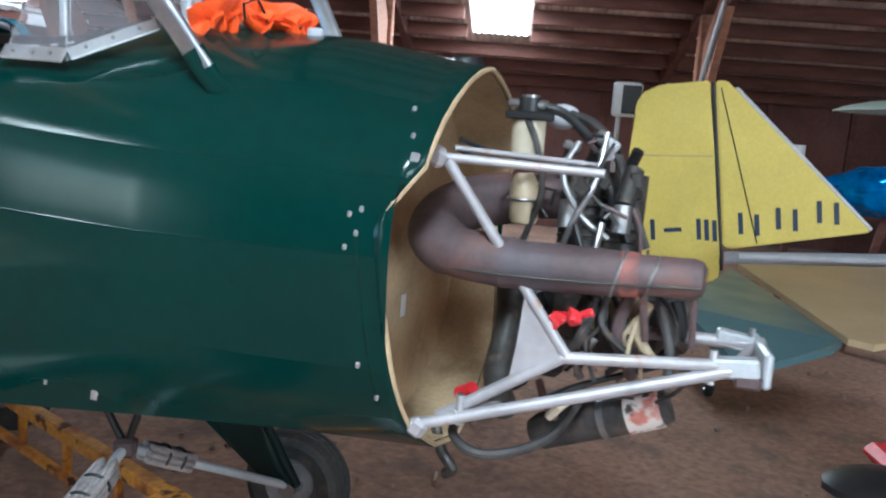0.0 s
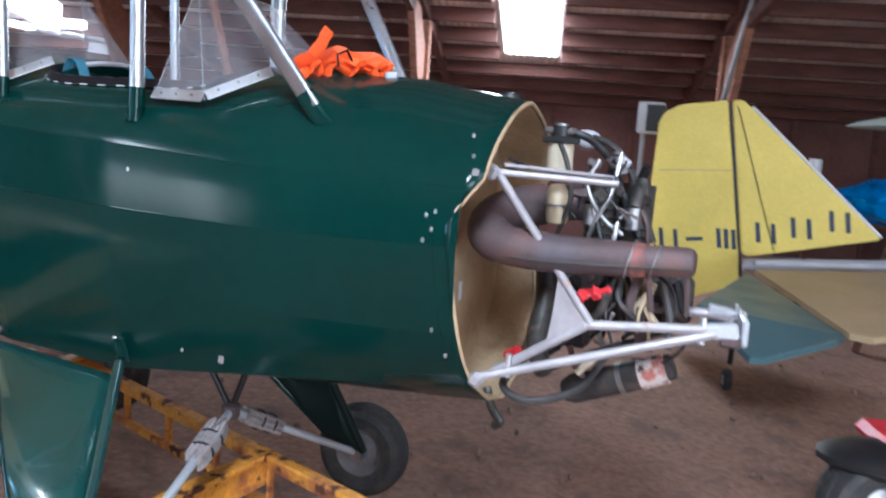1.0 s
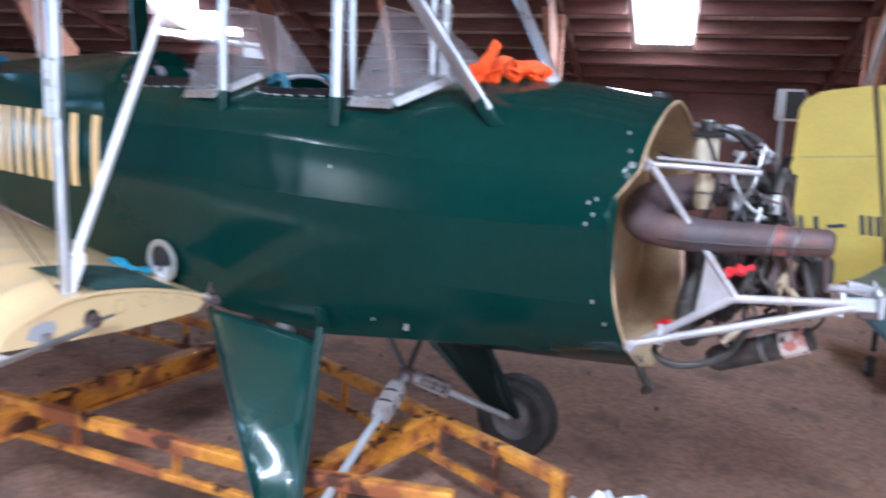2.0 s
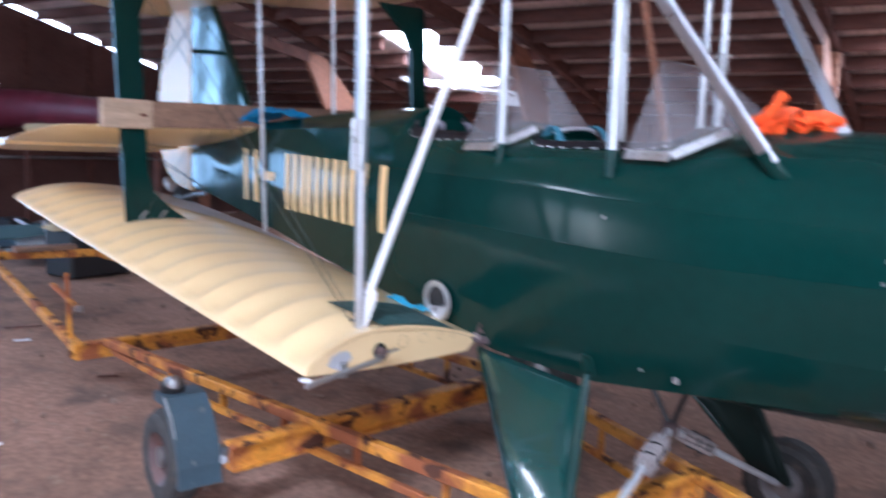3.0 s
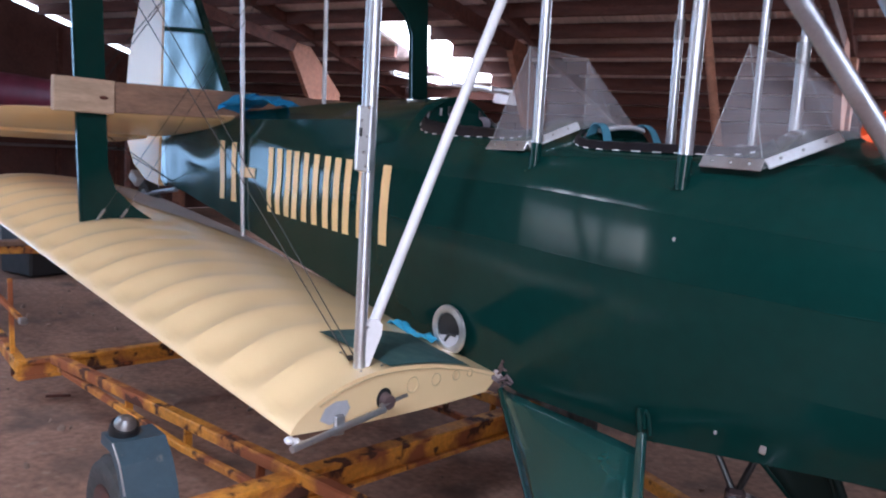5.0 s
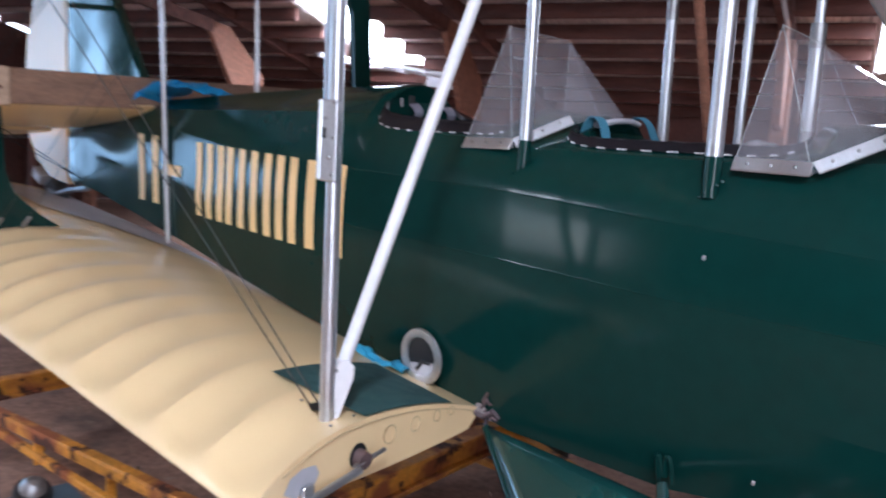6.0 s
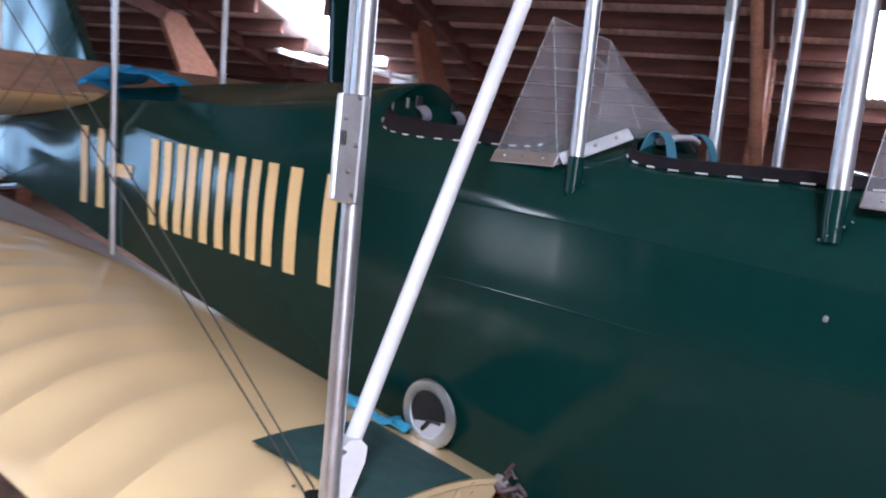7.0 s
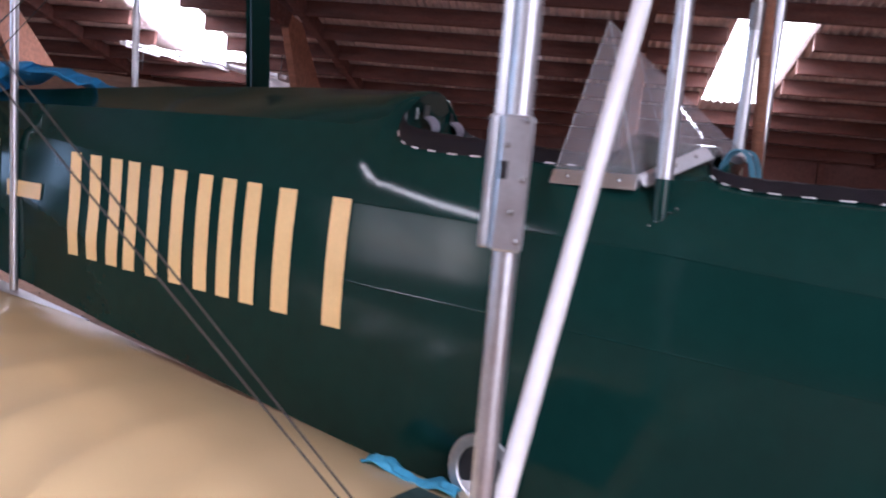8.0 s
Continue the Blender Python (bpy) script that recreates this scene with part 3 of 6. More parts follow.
def fin_and_tail():
    yf = 0.0
    fin = part("fin", plate([(-3.60, 1.47), (-4.13, 2.235), (-4.16, 2.258), (-4.355, 2.268), (-4.35, 1.10), (-4.30, 1.06)], 0.05, XZ, 0.008), FINGREEN, plane, "dark green tail fin with slack wrinkled fabric")
    zig = [(-3.885 - 0.0138 * k, -0.0270, 1.900 + 0.0012 * k + (0.010 if k % 2 else -0.010)) for k in range(34)]
    part("seam", tube(zig, 0.0050, 5), FINGREEN, fin, "stitched zigzag cross seam")
    upper = [(-4.362, 1.535), (-4.364, 2.270), (-4.50, 2.285), (-4.59, 2.25), (-4.68, 2.08), (-4.80, 1.80), (-4.833, 1.535)]
    lower = [(-4.362, 1.06), (-4.362, 1.53), (-4.833, 1.53), (-4.80, 1.30), (-4.70, 1.16), (-4.55, 1.08)]
    rudder = part("rudder", plate(lower, 0.045, XZ, 0.01), LOWCREAM, plane, "cream fabric rudder")
    part("upper_rudder", plate(upper, 0.045, XZ, 0.01), RUDDERCREAM, rudder, "paler upper part of the rudder")
    for s in (-1, 1):
        # tailplane half with its elevator, nose up a little
        bm = bmesh.new()
        rows = []
        for y in (0.06, 0.2, 0.35, 0.5, 0.65, 0.8, 0.92, 1.02, 1.06, 1.09, 1.11, 1.125):
            lead = -3.50 - 0.22 * y - (0.55 * (1 - math.sqrt(max(0.0, 1 - ((y - 1.02) / 0.108) ** 2))) if y > 1.02 else 0.0)
            trail = -4.34
            ring = []
            for k in range(16):
                a = 2 * math.pi * k / 16
                c = 0.5 - 0.5 * math.cos(a)
                x = lead + (trail - lead) * c
                ring.append(bm.verts.new((x, s * y, 1.462 + 0.15 * (x + 3.55) + 0.035 * math.sin(a) * (1.0 - 0.5 * c) * (1.02 - (y / 1.13) ** 8))))
            rows.append(ring)
        for a, b in zip(rows, rows[1:]):
            for k in range(16):
                bm.faces.new((a[k], a[(k + 1) % 16], b[(k + 1) % 16], b[k]))
        bm.faces.new(rows[0])
        bm.faces.new(rows[-1])
        part("tailplane", bm, CREAM, plane, "cream fabric tailplane half")
        out = [(-4.35, 0.10), (-4.345, 1.125), (-4.50, 1.12), (-4.64, 1.09), (-4.74, 1.02), (-4.78, 0.92), (-4.80, 0.3), (-4.70, 0.12)]
        m = Matrix.Translation((0, 0, 1.342)) @ Matrix.Translation((-4.35, 0, 0)) @ Matrix.Rotation(radians(-5.5), 4, "Y") @ Matrix.Translation((4.35, 0, 0)) @ Matrix.Diagonal((1, s, 1, 1))
        part("elevator", plate(out, 0.035, m, 0.008), CREAM, plane, "cream fabric elevator")


fin_and_tail()


def tail_wheel():
    prof = [(0.04, -0.028), (0.075, -0.034), (0.09, -0.018), (0.092, 0.0), (0.09, 0.018), (0.075, 0.034), (0.04, 0.028)]
    m = Matrix.Translation((-4.53, 0.0, 0.99)) @ Matrix.Rotation(radians(90), 4, "X")
    tw = part("tail_wheel", add_lathe(bmesh.new(), prof + [prof[0]], m, 28), RUBBER, plane, "small dusty black tail wheel")
    part("hub", tube([(-4.53, -0.036, 0.99), (-4.53, 0.036, 0.99)], 0.038, 14), STEEL, tw)
    part("tail_spring", tube([(-4.20, 0.0, 1.055), (-4.38, 0.0, 1.03), (-4.52, -0.045, 0.99)], [0.014, 0.013, 0.010], 8), STEEL, tw, "dull steel tail spring")
    part("bracket", box((0.10, 0.05, 0.06), Matrix.Translation((-4.70, 0.0, 1.08)) @ Matrix.Rotation(0.5, 4, "Y"), 0.006), GREY, tw, "grey steering bracket")


tail_wheel()

# ---------------------------------------------------------------- wings, folded back along the fuselage
WING = dict(root_le=Vector((-1.451, -1.133, 0.698)), span=Vector((-0.9945, 0.0445, 0.094)), chord=Vector((-0.105, 0.8695, -0.014)), length=3.48)


def airfoil(c):
    """Upper and lower height at chord fraction c."""
    t = 0.104 * (1.4845 * math.sqrt(c) - 0.63 * c - 1.758 * c * c + 1.4215 * c ** 3 - 0.518 * c ** 4) * 1.0
    camber = 0.062 * (1 - ((c - 0.38) / (0.38 if c < 0.38 else 0.62)) ** 2)
    low = -0.043 * c - 0.052 * c * (1 - c)
    return max(camber * 0.9 + t, low + 0.004), low


def chord_growth(s):
    """The trailing edge runs in under the fuselage towards the tip."""
    return 1.0 + 0.135 * min(max(s, 0.0), 2.1)


def wing(name, lift=Vector((0, 0, 0)), label="", flat=False, place=Matrix()):
    """A fabric wing with sagging cloth between its ribs. flat: no dihedral; place: the far side's own pose."""
    w = WING
    bm = bmesh.new()
    cs = [0.0, 0.006, 0.02, 0.045, 0.08, 0.125, 0.18, 0.25, 0.33, 0.42, 0.52, 0.63, 0.74, 0.84, 0.92, 1.0]
    rib = 0.194
    n = 18 * 8
    rings = []
    for i in range(n + 1):
        s = w["length"] * i / n
        tip = max(0.0, (s - (w["length"] - 0.36)) / 0.36)
        c0, c1 = 0.30 * (1 - math.sqrt(max(0.0, 1 - tip ** 2.6))), 1 - 0.20 * (1 - math.sqrt(max(0.0, 1 - tip ** 2)))
        wide = chord_growth(s)
        dip = abs(math.sin(math.pi * s / rib))
        ring = []
        for side in (0, 1):
            for c in (cs if side == 0 else cs[-2:0:-1]):
                hi, lo = airfoil(c)
                fall = dip * (0.036 * min(1.0, max(0.0, c - 0.006) * 14) * max(0.0, 1 - c) ** 4.2 + 0.006 * min(1.0, c * 4) * (1 - c))
                z = (hi - fall) if side == 0 else (lo + 0.4 * fall)
                p = w["root_le"] + w["span"] * s + w["chord"] * wide * (c0 + (c1 - c0) * c) + Vector((0, 0, z * (1 - 0.75 * tip ** 2)))
                if flat:
                    p.z -= w["span"].z * (s - 2.2)
                ring.append(bm.verts.new(place @ (p + lift)))
        rings.append(ring)
    m = len(rings[0])
    for a, b in zip(rings, rings[1:]):
        for k in range(m):
            bm.faces.new((a[k], a[(k + 1) % m], b[(k + 1) % m], b[k]))
    bm.faces.new(rings[0])
    bm.faces.new(rings[-1][::-1])
    return part(name, bm, CREAM, plane, label)


def wing_point(s, c, up=0.0):
    """A place on the near lower wing's upper skin."""
    return WING["root_le"] + WING["span"] * s + WING["chord"] * chord_growth(s) * c + Vector((0, 0, airfoil(c)[0] + up))


# the other side's wings: mirrored, swung out by seven degrees and a little further forward
FAR = Matrix.Translation((-1.35, 0.93, 0)) @ Matrix.Rotation(radians(-7), 4, "Z") @ Matrix.Translation((1.55, -0.86, 0)) @ Matrix.Diagonal((1, -1, 1, 1))
UP = Vector((-0.02, 0.0, 1.350))
low_wing = wing("lower_wing", label="cream fabric lower wing with ribs showing, folded back")
up_wing = wing("upper_wing", UP, "cream fabric upper wing, folded back overhead", True)
wing("lower_wing", Vector(), "cream fabric lower wing of the other side, folded back", False, FAR)
wing("upper_wing", UP + Vector((0, 0, 0.16)), "cream fabric upper wing of the other side, folded back", True, FAR)


def lower_wing_details():
    # grip patch, lying on the skin
    bm = bmesh.new()
    corners = [(0.315, 0.355), (0.003, 0.395), (0.003, 0.82), (0.30, 0.80)]
    n = 10
    g = []
    for i in range(n + 1):
        row = []
        for j in range(n + 1):
            u, v = i / n, j / n
            s = (corners[0][0] * (1 - v) + corners[3][0] * v) * (1 - u) + (corners[1][0] * (1 - v) + corners[2][0] * v) * u
            c = (corners[0][1] * (1 - v) + corners[3][1] * v) * (1 - u) + (corners[1][1] * (1 - v) + corners[2][1] * v) * u
            row.append(bm.verts.new(wing_point(s, c, 0.0035)))
        g.append(row)
    for i in range(n):
        for j in range(n):
            bm.faces.new((g[i][j], g[i + 1][j], g[i + 1][j + 1], g[i][j + 1]))
    part("grip_patch", bm, PATCH, low_wing, "dark green non-slip walkway patch")

    # root rib: proud edge strip, ringed lightening holes, spar tube end
    base, ch = WING["root_le"], WING["chord"]
    out = Vector((0.9945, -0.0445, -0.094)).normalized()

    def face(c, h, o=0.0):
        return base + ch * c + Vector((0, 0, h)) + out * o

    top = [face(c, airfoil(c)[0] - 0.012, 0.002) for c in [0.10 + 0.86 * k / 24 for k in range(25)]]
    part("rib_seam", tube(top, 0.0016, 5), TANFAB, low_wing, "dark stitched seam of the root rib")
    for c, h, r in ((0.50, 0.045, 0.024), (0.62, 0.042, 0.020), (0.73, 0.038, 0.016), (0.81, 0.034, 0.013)):
        pts = [face(c + r * math.cos(a) / 0.88, h + r * 0.9 * math.sin(a), 0.002) for a in [2 * math.pi * k / 20 for k in range(20)]]
        part("rib_hole_ring", tube(pts, 0.0016, 5, closed=True), TANFAB, low_wing)
    hole = [face(0.365 + 0.030 * math.cos(a) / 0.88, 0.030 + 0.028 * math.sin(a), 0.003) for a in [2 * math.pi * k / 20 for k in range(20)]]
    bm = bmesh.new()
    bm.faces.new([bm.verts.new(p) for p in hole])
    part("spar_hole", bm, BLACK, low_wing, "dark hole round the spar end", False)
    part("spar_end", tube([face(0.365, 0.028, -0.02), face(0.365, 0.026, 0.028)], 0.020, 12), RUSTPIPE, low_wing, "rusty spar tube end")
    part("spar_pin", tube([face(0.33, 0.020, 0.02), face(0.44, 0.036, 0.03)], 0.005, 8), STEEL, low_wing)
    part("root_bar", tube([face(-0.01, -0.024, 0.018), face(0.345, 0.012, 0.026)], 0.009, 10), ALU, low_wing, "bare aluminium bar along the root")
    part("root_clamp", box((0.012, 0.03, 0.05), Matrix.Translation(face(0.165, 0.0, 0.016)), 0.003), ALU, low_wing)
    # bare metal nose patch and bent tab at the leading edge corner
    pts = [(0.10, 0.018), (0.12, 0.045), (0.16, 0.056), (0.205, 0.052), (0.22, 0.03), (0.20, 0.008), (0.14, 0.0)]
    bm = bmesh.new()
    bm.faces.new([bm.verts.new(face(c, h, 0.003)) for c, h in pts])
    part("metal_patch", bm, GREY, low_wing, "dull grey metal patch on the root rib", False)
    bm = bmesh.new()
    for k in range(5):
        add_ball(bm, face(-0.012 + 0.012 * k, -0.008 - 0.004 * k, 0.006 - 0.012 * (k % 2)), (0.013, 0.010, 0.008), Matrix.Rotation(k, 4, "Z"), 8)
    part("torn_tape", bm, WHITE, low_wing, "torn white tape at the leading edge")
    # flat edge strip under the leading edge
    le = [WING["root_le"] + WING["span"] * s + Vector((0, 0.002, 0.001)) for s in np.linspace(0, 2.95, 12)]
    part("leading_edge_strip", tube(le, 0.003, 8), CREAM, low_wing, "pale rounded leading edge strip")
    # bare grey aileron at the trailing edge
    bm = bmesh.new()
    rows = []
    for k in range(17):
        s = 1.55 + 1.50 * k / 16
        lead = 0.97 - 0.36 * min(1.0, (s - 1.55) / 0.8)
        top = [wing_point(s, lead + (0.995 - lead) * j / 4, 0.0045) for j in range(5)]
        rows.append([bm.verts.new(p) for p in top] + [bm.verts.new(top[-1] - Vector((0, -0.004, 0.012)))])
    for p, q in zip(rows, rows[1:]):
        for j in range(5):
            bm.faces.new((p[j], q[j], q[j + 1], p[j + 1]))
    part("aileron", bm, AILERON, low_wing, "dull grey bare aileron")
    # black slot at the foot of the post, with screws round it
    c = wing_point(0.085, 0.335, 0.003)
    bm = bmesh.new()
    bm.faces.new([bm.verts.new(c + Vector((0.042 * math.cos(t) - 0.004, 0.03 * math.sin(t), -0.0015 * math.sin(t)))) for t in [2 * math.pi * k / 16 for k in range(16)]])
    part("post_slot", bm, BLACK, low_wing, "dark slot round the foot of the post", False)
    for ds, dc in ((-0.06, -0.05), (0.07, -0.02), (0.06, 0.06), (-0.05, 0.06), (-0.06, 0.04)):
        p = wing_point(0.085 + ds, 0.335 + dc, 0.001)
        part("screw", add_ball(bmesh.new(), p, (0.004, 0.004, 0.002), seg=8), STEEL, low_wing)


lower_wing_details()


def struts():
    def metal(name, a, b, r, mat=ALU, label="", sides=14, **kw):
        return part(name, tube([a, b], r, sides, **kw), mat, plane, label)

    # near wing post: a tube with a channel beside it, joined by a riveted sleeve
    wp = metal("wing_post", (-1.552, -0.851, 0.775), (-1.565, -0.864, 2.285), 0.0165, label="bright aluminium post between the folded wings")
    part("channel", tube([(-1.580, -0.858, 1.33), (-1.589, -0.867, 2.285)], 0.008, 10), ALU, wp, "thin aluminium channel beside the post")
    part("sleeve", box((0.038, 0.022, 0.166), Matrix.Translation((-1.553, -0.870, 1.394)) @ Matrix.Rotation(radians(12), 4, "Z"), 0.003), ALU, wp, "riveted aluminium sleeve plate")
    part("sleeve", box((0.012, 0.034, 0.165), Matrix.Translation((-1.582, -0.862, 1.395)), 0.003), ALU, wp, "folded aluminium flange")
    for z in (1.472, 1.44, 1.40, 1.36, 1.325):
        part("rivet", add_ball(bmesh.new(), (-1.548 + 0.012 * (z * 1000 % 3 - 1), -0.882, z), 0.004, seg=8), STEEL, wp)
    part("latch_slot", box((0.010, 0.006, 0.022), Matrix.Translation((-1.562, -0.881, 1.41))), BLACK, wp)
    bt = metal("brace_tube", (-1.547, -0.817, 0.905), (-1.451, -0.279, 2.290), 0.0148, WHITE, "white painted diagonal brace tube")
    bm = bmesh.new()
    add_plate(bm, [(-0.016, -0.01), (0.022, 0.0), (0.050, 0.085), (0.052, 0.112), (0.040, 0.125), (0.020, 0.125), (-0.016, 0.085)], 0.028, Matrix.Translation((-1.556, -0.845, 0.80)) @ Matrix.Rotation(radians(60), 4, "Z") @ XZ)
    part("foot_bracket", bm, WHITE, bt, "folded aluminium foot bracket", False)
    part("bolt", tube([(-1.545, -0.86, 0.905), (-1.535, -0.80, 0.905)], 0.006, 8), STEEL, bt)
    # far counterparts, swung out with the far wings
    metal("wing_post", (-1.350, 0.943, 0.80), (-1.343, 0.917, 2.36), 0.0165)
    metal("brace_stick", (-1.318, 0.83, 0.92), (-1.362, 0.42, 2.02), 0.017, WOOD, "brown wooden diagonal brace")
    # cabane: two posts a side, with green feet, and a broad slanted strut
    for s in (-1, 1):
        for x0, x1, r, y, z0, y1 in ((-0.956, -0.960, 0.0185, 0.336, 1.405, 0.338), (-1.455, -1.462, 0.0155, 0.298, 1.415, 0.306)):
            if s > 0 and x0 < -1.2:
                x0, x1, y, y1 = -1.376, -1.371, 0.345, 0.30
            top = 2.36 if s < 0 else 1.82 if x0 < -1.2 else 1.73
            k = (top - z0) / (2.36 - z0)
            a, b = Vector((x0, s * y, z0)), Vector((x1, s * y1, 2.36))
            ob = metal("cabane_post", a, a.lerp(b, k), r, label="polished aluminium cabane post")
            if s > 0:
                part("joint", tube([a.lerp(b, k - 0.02), a.lerp(b, k + 0.05)], r * 1.15, 12), STEEL, ob, "dull steel joint")
                part("rod", tube([a.lerp(b, k), b], r * 0.68, 12), ALU, ob)
            part("foot", tube([(x0 + 0.002, s * (y + 0.008), z0 - 0.085), (x0, s * (y + 0.002), z0 - 0.045), (x0, s * y, z0 + 0.004)], [r * 0.95, r * 1.08, r * 1.05], 14), GREEN, ob, "green painted post foot")
            bm = bmesh.new()
            for k in range(5):
                add_ball(bm, (x0 + 0.030 - 0.011 * k, s * (y + 0.016 + 0.002 * k), z0 - 0.045 - 0.009 * k), 0.004, seg=6)
            part("lacing", bm, GREEN, ob, "lumpy doped lacing")
            if r > 0.016 and s > 0 or x0 == -1.376:
                part("collar", tube([(x0, s * y, z0 + 0.02), (x0, s * y, z0 + 0.085)], r * 1.12, 12), STEEL, ob)
        a, b = Vector((-0.462, s * 0.318, 1.395)), Vector((-0.78, s * (0.49 if s < 0 else 0.46), 1.9))
        b = a + (b - a) * 1.8
        a = Vector((-0.425, 0.318, 1.36)) if s > 0 else Vector((-0.452, -0.318, 1.387))
        ob = part("cabane_strut", tube([a, b], [0.0105, 0.0120], 20, flat=2.1, up=(0, 1, 0)), STRUTALU, plane, "broad streamlined aluminium cabane strut")
        part("strut_cuff", tube([(-0.395, s * 0.300, 1.340), a - (b - a) * 0.03, a + (b - a) * 0.035], [0.004, 0.0105, 0.0118], 20, flat=2.1, up=(0, 1, 0)), GREEN, ob, "green pointed strut cuff")
    metal("rear_post", (-3.341, -0.099, 0.90), (-3.314, -0.181, 2.29), 0.0115)
    metal("rear_post", (-3.344, 0.368, 0.95), (-3.384, 0.350, 2.36), 0.0115)

    # broad interplane struts with flared ends, across the chord
    strut = [(-0.722, 0.925), (-0.740, 2.26), (-0.38, 2.26), (-0.46, 2.19), (-0.570, 2.10), (-0.612, 2.00), (-0.607, 1.20), (-0.575, 1.10), (-0.49, 1.02), (-0.33, 0.925)]
    YZ = Matrix(((0, 0, 1, 0), (1, 0, 0, 0), (0, 1, 0, 0), (0, 0, 0, 1)))
    tilt = Matrix.Translation((-3.50, -0.085, 0.95)) @ Matrix.Rotation(radians(-6), 4, "Y") @ Matrix.Translation((0, 0, -0.95))
    near = part("interplane_strut", plate(strut, 0.032, tilt @ YZ, 0.008), GREEN, plane, "broad dark green interplane strut with flared ends")
    slim = [(y if y > -0.54 else -0.655 + 0.85 * (y + 0.665), z) for y, z in strut]
    part("interplane_strut", plate(slim, 0.032, Matrix.Translation((0.19, -0.12, 0)) @ FAR @ Matrix.Translation((-0.10, 0, 0)) @ tilt @ YZ, 0.008), GREEN, plane, "broad dark green interplane strut with flared ends")
    for k in (0, 1):
        p = tilt @ Vector((0.03, -0.68 + 0.10 * k, 0.945))
        part("wire_fork", tube([p, p + Vector((0.05, 0.03, 0.075))], 0.006, 8), STEEL, near, "steel wire fork end")
        metal("bracing_wire", p + Vector((0.05, 0.03, 0.075)), (-1.60 - 0.03 * k, -0.84, 2.20), 0.0011, BLACK, "thin dark bracing wire", 6)
        metal("bracing_wire", (-1.60 - 0.02 * k, -0.845 + 0.035 * k, 0.80), (-3.60, -0.74 + 0.10 * k, 2.22), 0.0019, WIRE, "thin dark bracing wire", 6)
    # tail bracing wires
    for y in (-0.55, -0.62):
        metal("tail_wire", (-4.15, y, 1.44), (-4.25 + 0.05 * (y + 0.6), -0.02, 2.16), 0.0022, BLACK, "", 6)
        metal("tail_wire", (-4.10, y, 1.40), (-4.20, -0.03, 1.10), 0.0022, BLACK, "", 6)


struts()


# registration painted as plain bars
def side_point(x, z, out=0.004):
    h = half_section(x)
    pts = h[DECK:]
    for a, b in zip(pts, pts[1:]):
        if b[1] <= z <= a[1]:
            t = (a[1] - z) / (a[1] - b[1])
            y = a[0] + (b[0] - a[0]) * t
            return Vector((x, -y - slack_dent(x, z, -y) - out, z))
    return Vector((x, -pts[0][0] - out, z))


def side_bar(x0, x1, z0, z1):
    bm = bmesh.new()
    n, k = 5, 16
    g = [[bm.verts.new(side_point(x0 + (x1 - x0) * i / n, z0 + (z1 - z0) * j / k)) for j in range(k + 1)] for i in range(n + 1)]
    for i in range(n):
        for j in range(k):
            bm.faces.new((g[i][j], g[i + 1][j], g[i + 1][j + 1], g[i][j + 1]))
    return part("marking_bar", bm, LETTER, body, "cream painted bar")


for x0, x1, bars in ((-3.60, -3.42, 2), (-3.085, -2.87, 3), (-2.845, -2.62, 3), (-2.575, -2.37, 3), (-2.315, -2.11, 2)):
    w = 0.046 if bars == 3 else 0.052
    for k in range(bars):
        a = x0 + (x1 - x0 - w) * k / (bars - 1)
        z = 1.022 - 0.027 * (a + 2.13)
        side_bar(a, a + w, z, z + 0.288)
side_bar(-3.375, -3.215, 1.185, 1.232)


# ---------------------------------------------------------------- cockpits, screens and fuselage fittings
def coaming(x0, x1, name):
    """Padded black edge round a cockpit opening, with a broad apron and white lacing along it."""
    sides = []
    for s in (-1, 1):
        bm = bmesh.new()
        edge, rows = [], []
        for k in range(29):
            x = x0 + (x1 - x0) * (0.5 - 0.5 * math.cos(math.pi * k / 28))
            y = min(open_w(x), station(x)[1][0] * 0.86)
            broad = 0.028 * (0.45 + 0.55 * math.sin(math.pi * k / 28) ** 0.4)
            rows.append([])
            for j, (out, up) in enumerate(((-0.012, -0.012), (-0.008, 0.006), (0.004, 0.011), (0.3 * broad, 0.009), (0.7 * broad, 0.006), (broad, 0.0025))):
                rows[-1].append(bm.verts.new((x, s * (y + out), deck_z(x, max(0.0, y + out)) + up + 0.0012 * math.sin(k * 2.7 + j))))
            edge.append(Vector((x, s * (y + broad), deck_z(x, y + broad) + 0.003)))
        for p, q in zip(rows, rows[1:]):
            for j in range(5):
                bm.faces.new((p[j], p[j + 1], q[j + 1], q[j]))
        sides.append((bm, edge))
    c = part(name, sides[0][0], VINYL, body, "black padded cockpit edge")
    part("far_edge", sides[1][0], VINYL, c)
    for _, edge in sides:
        for k in range(2, 26, 2):
            p, q = edge[k], edge[k + 1]
            part("lacing", tube([p + (q - p) * 0.1, p + (q - p) * 0.9], 0.0018, 6), WHITE, c, "white lacing")
    return c


VINYL = material("black_vinyl", (0.010, 0.009, 0.012), 0.42, spec=0.25, grain=(90, 0.1), blotch=(9, 0.2), bump=0.15, bump_scale=45)
coaming(-1.39, -0.81, "front_coaming")
coaming(-2.055, -1.565, "rear_coaming")


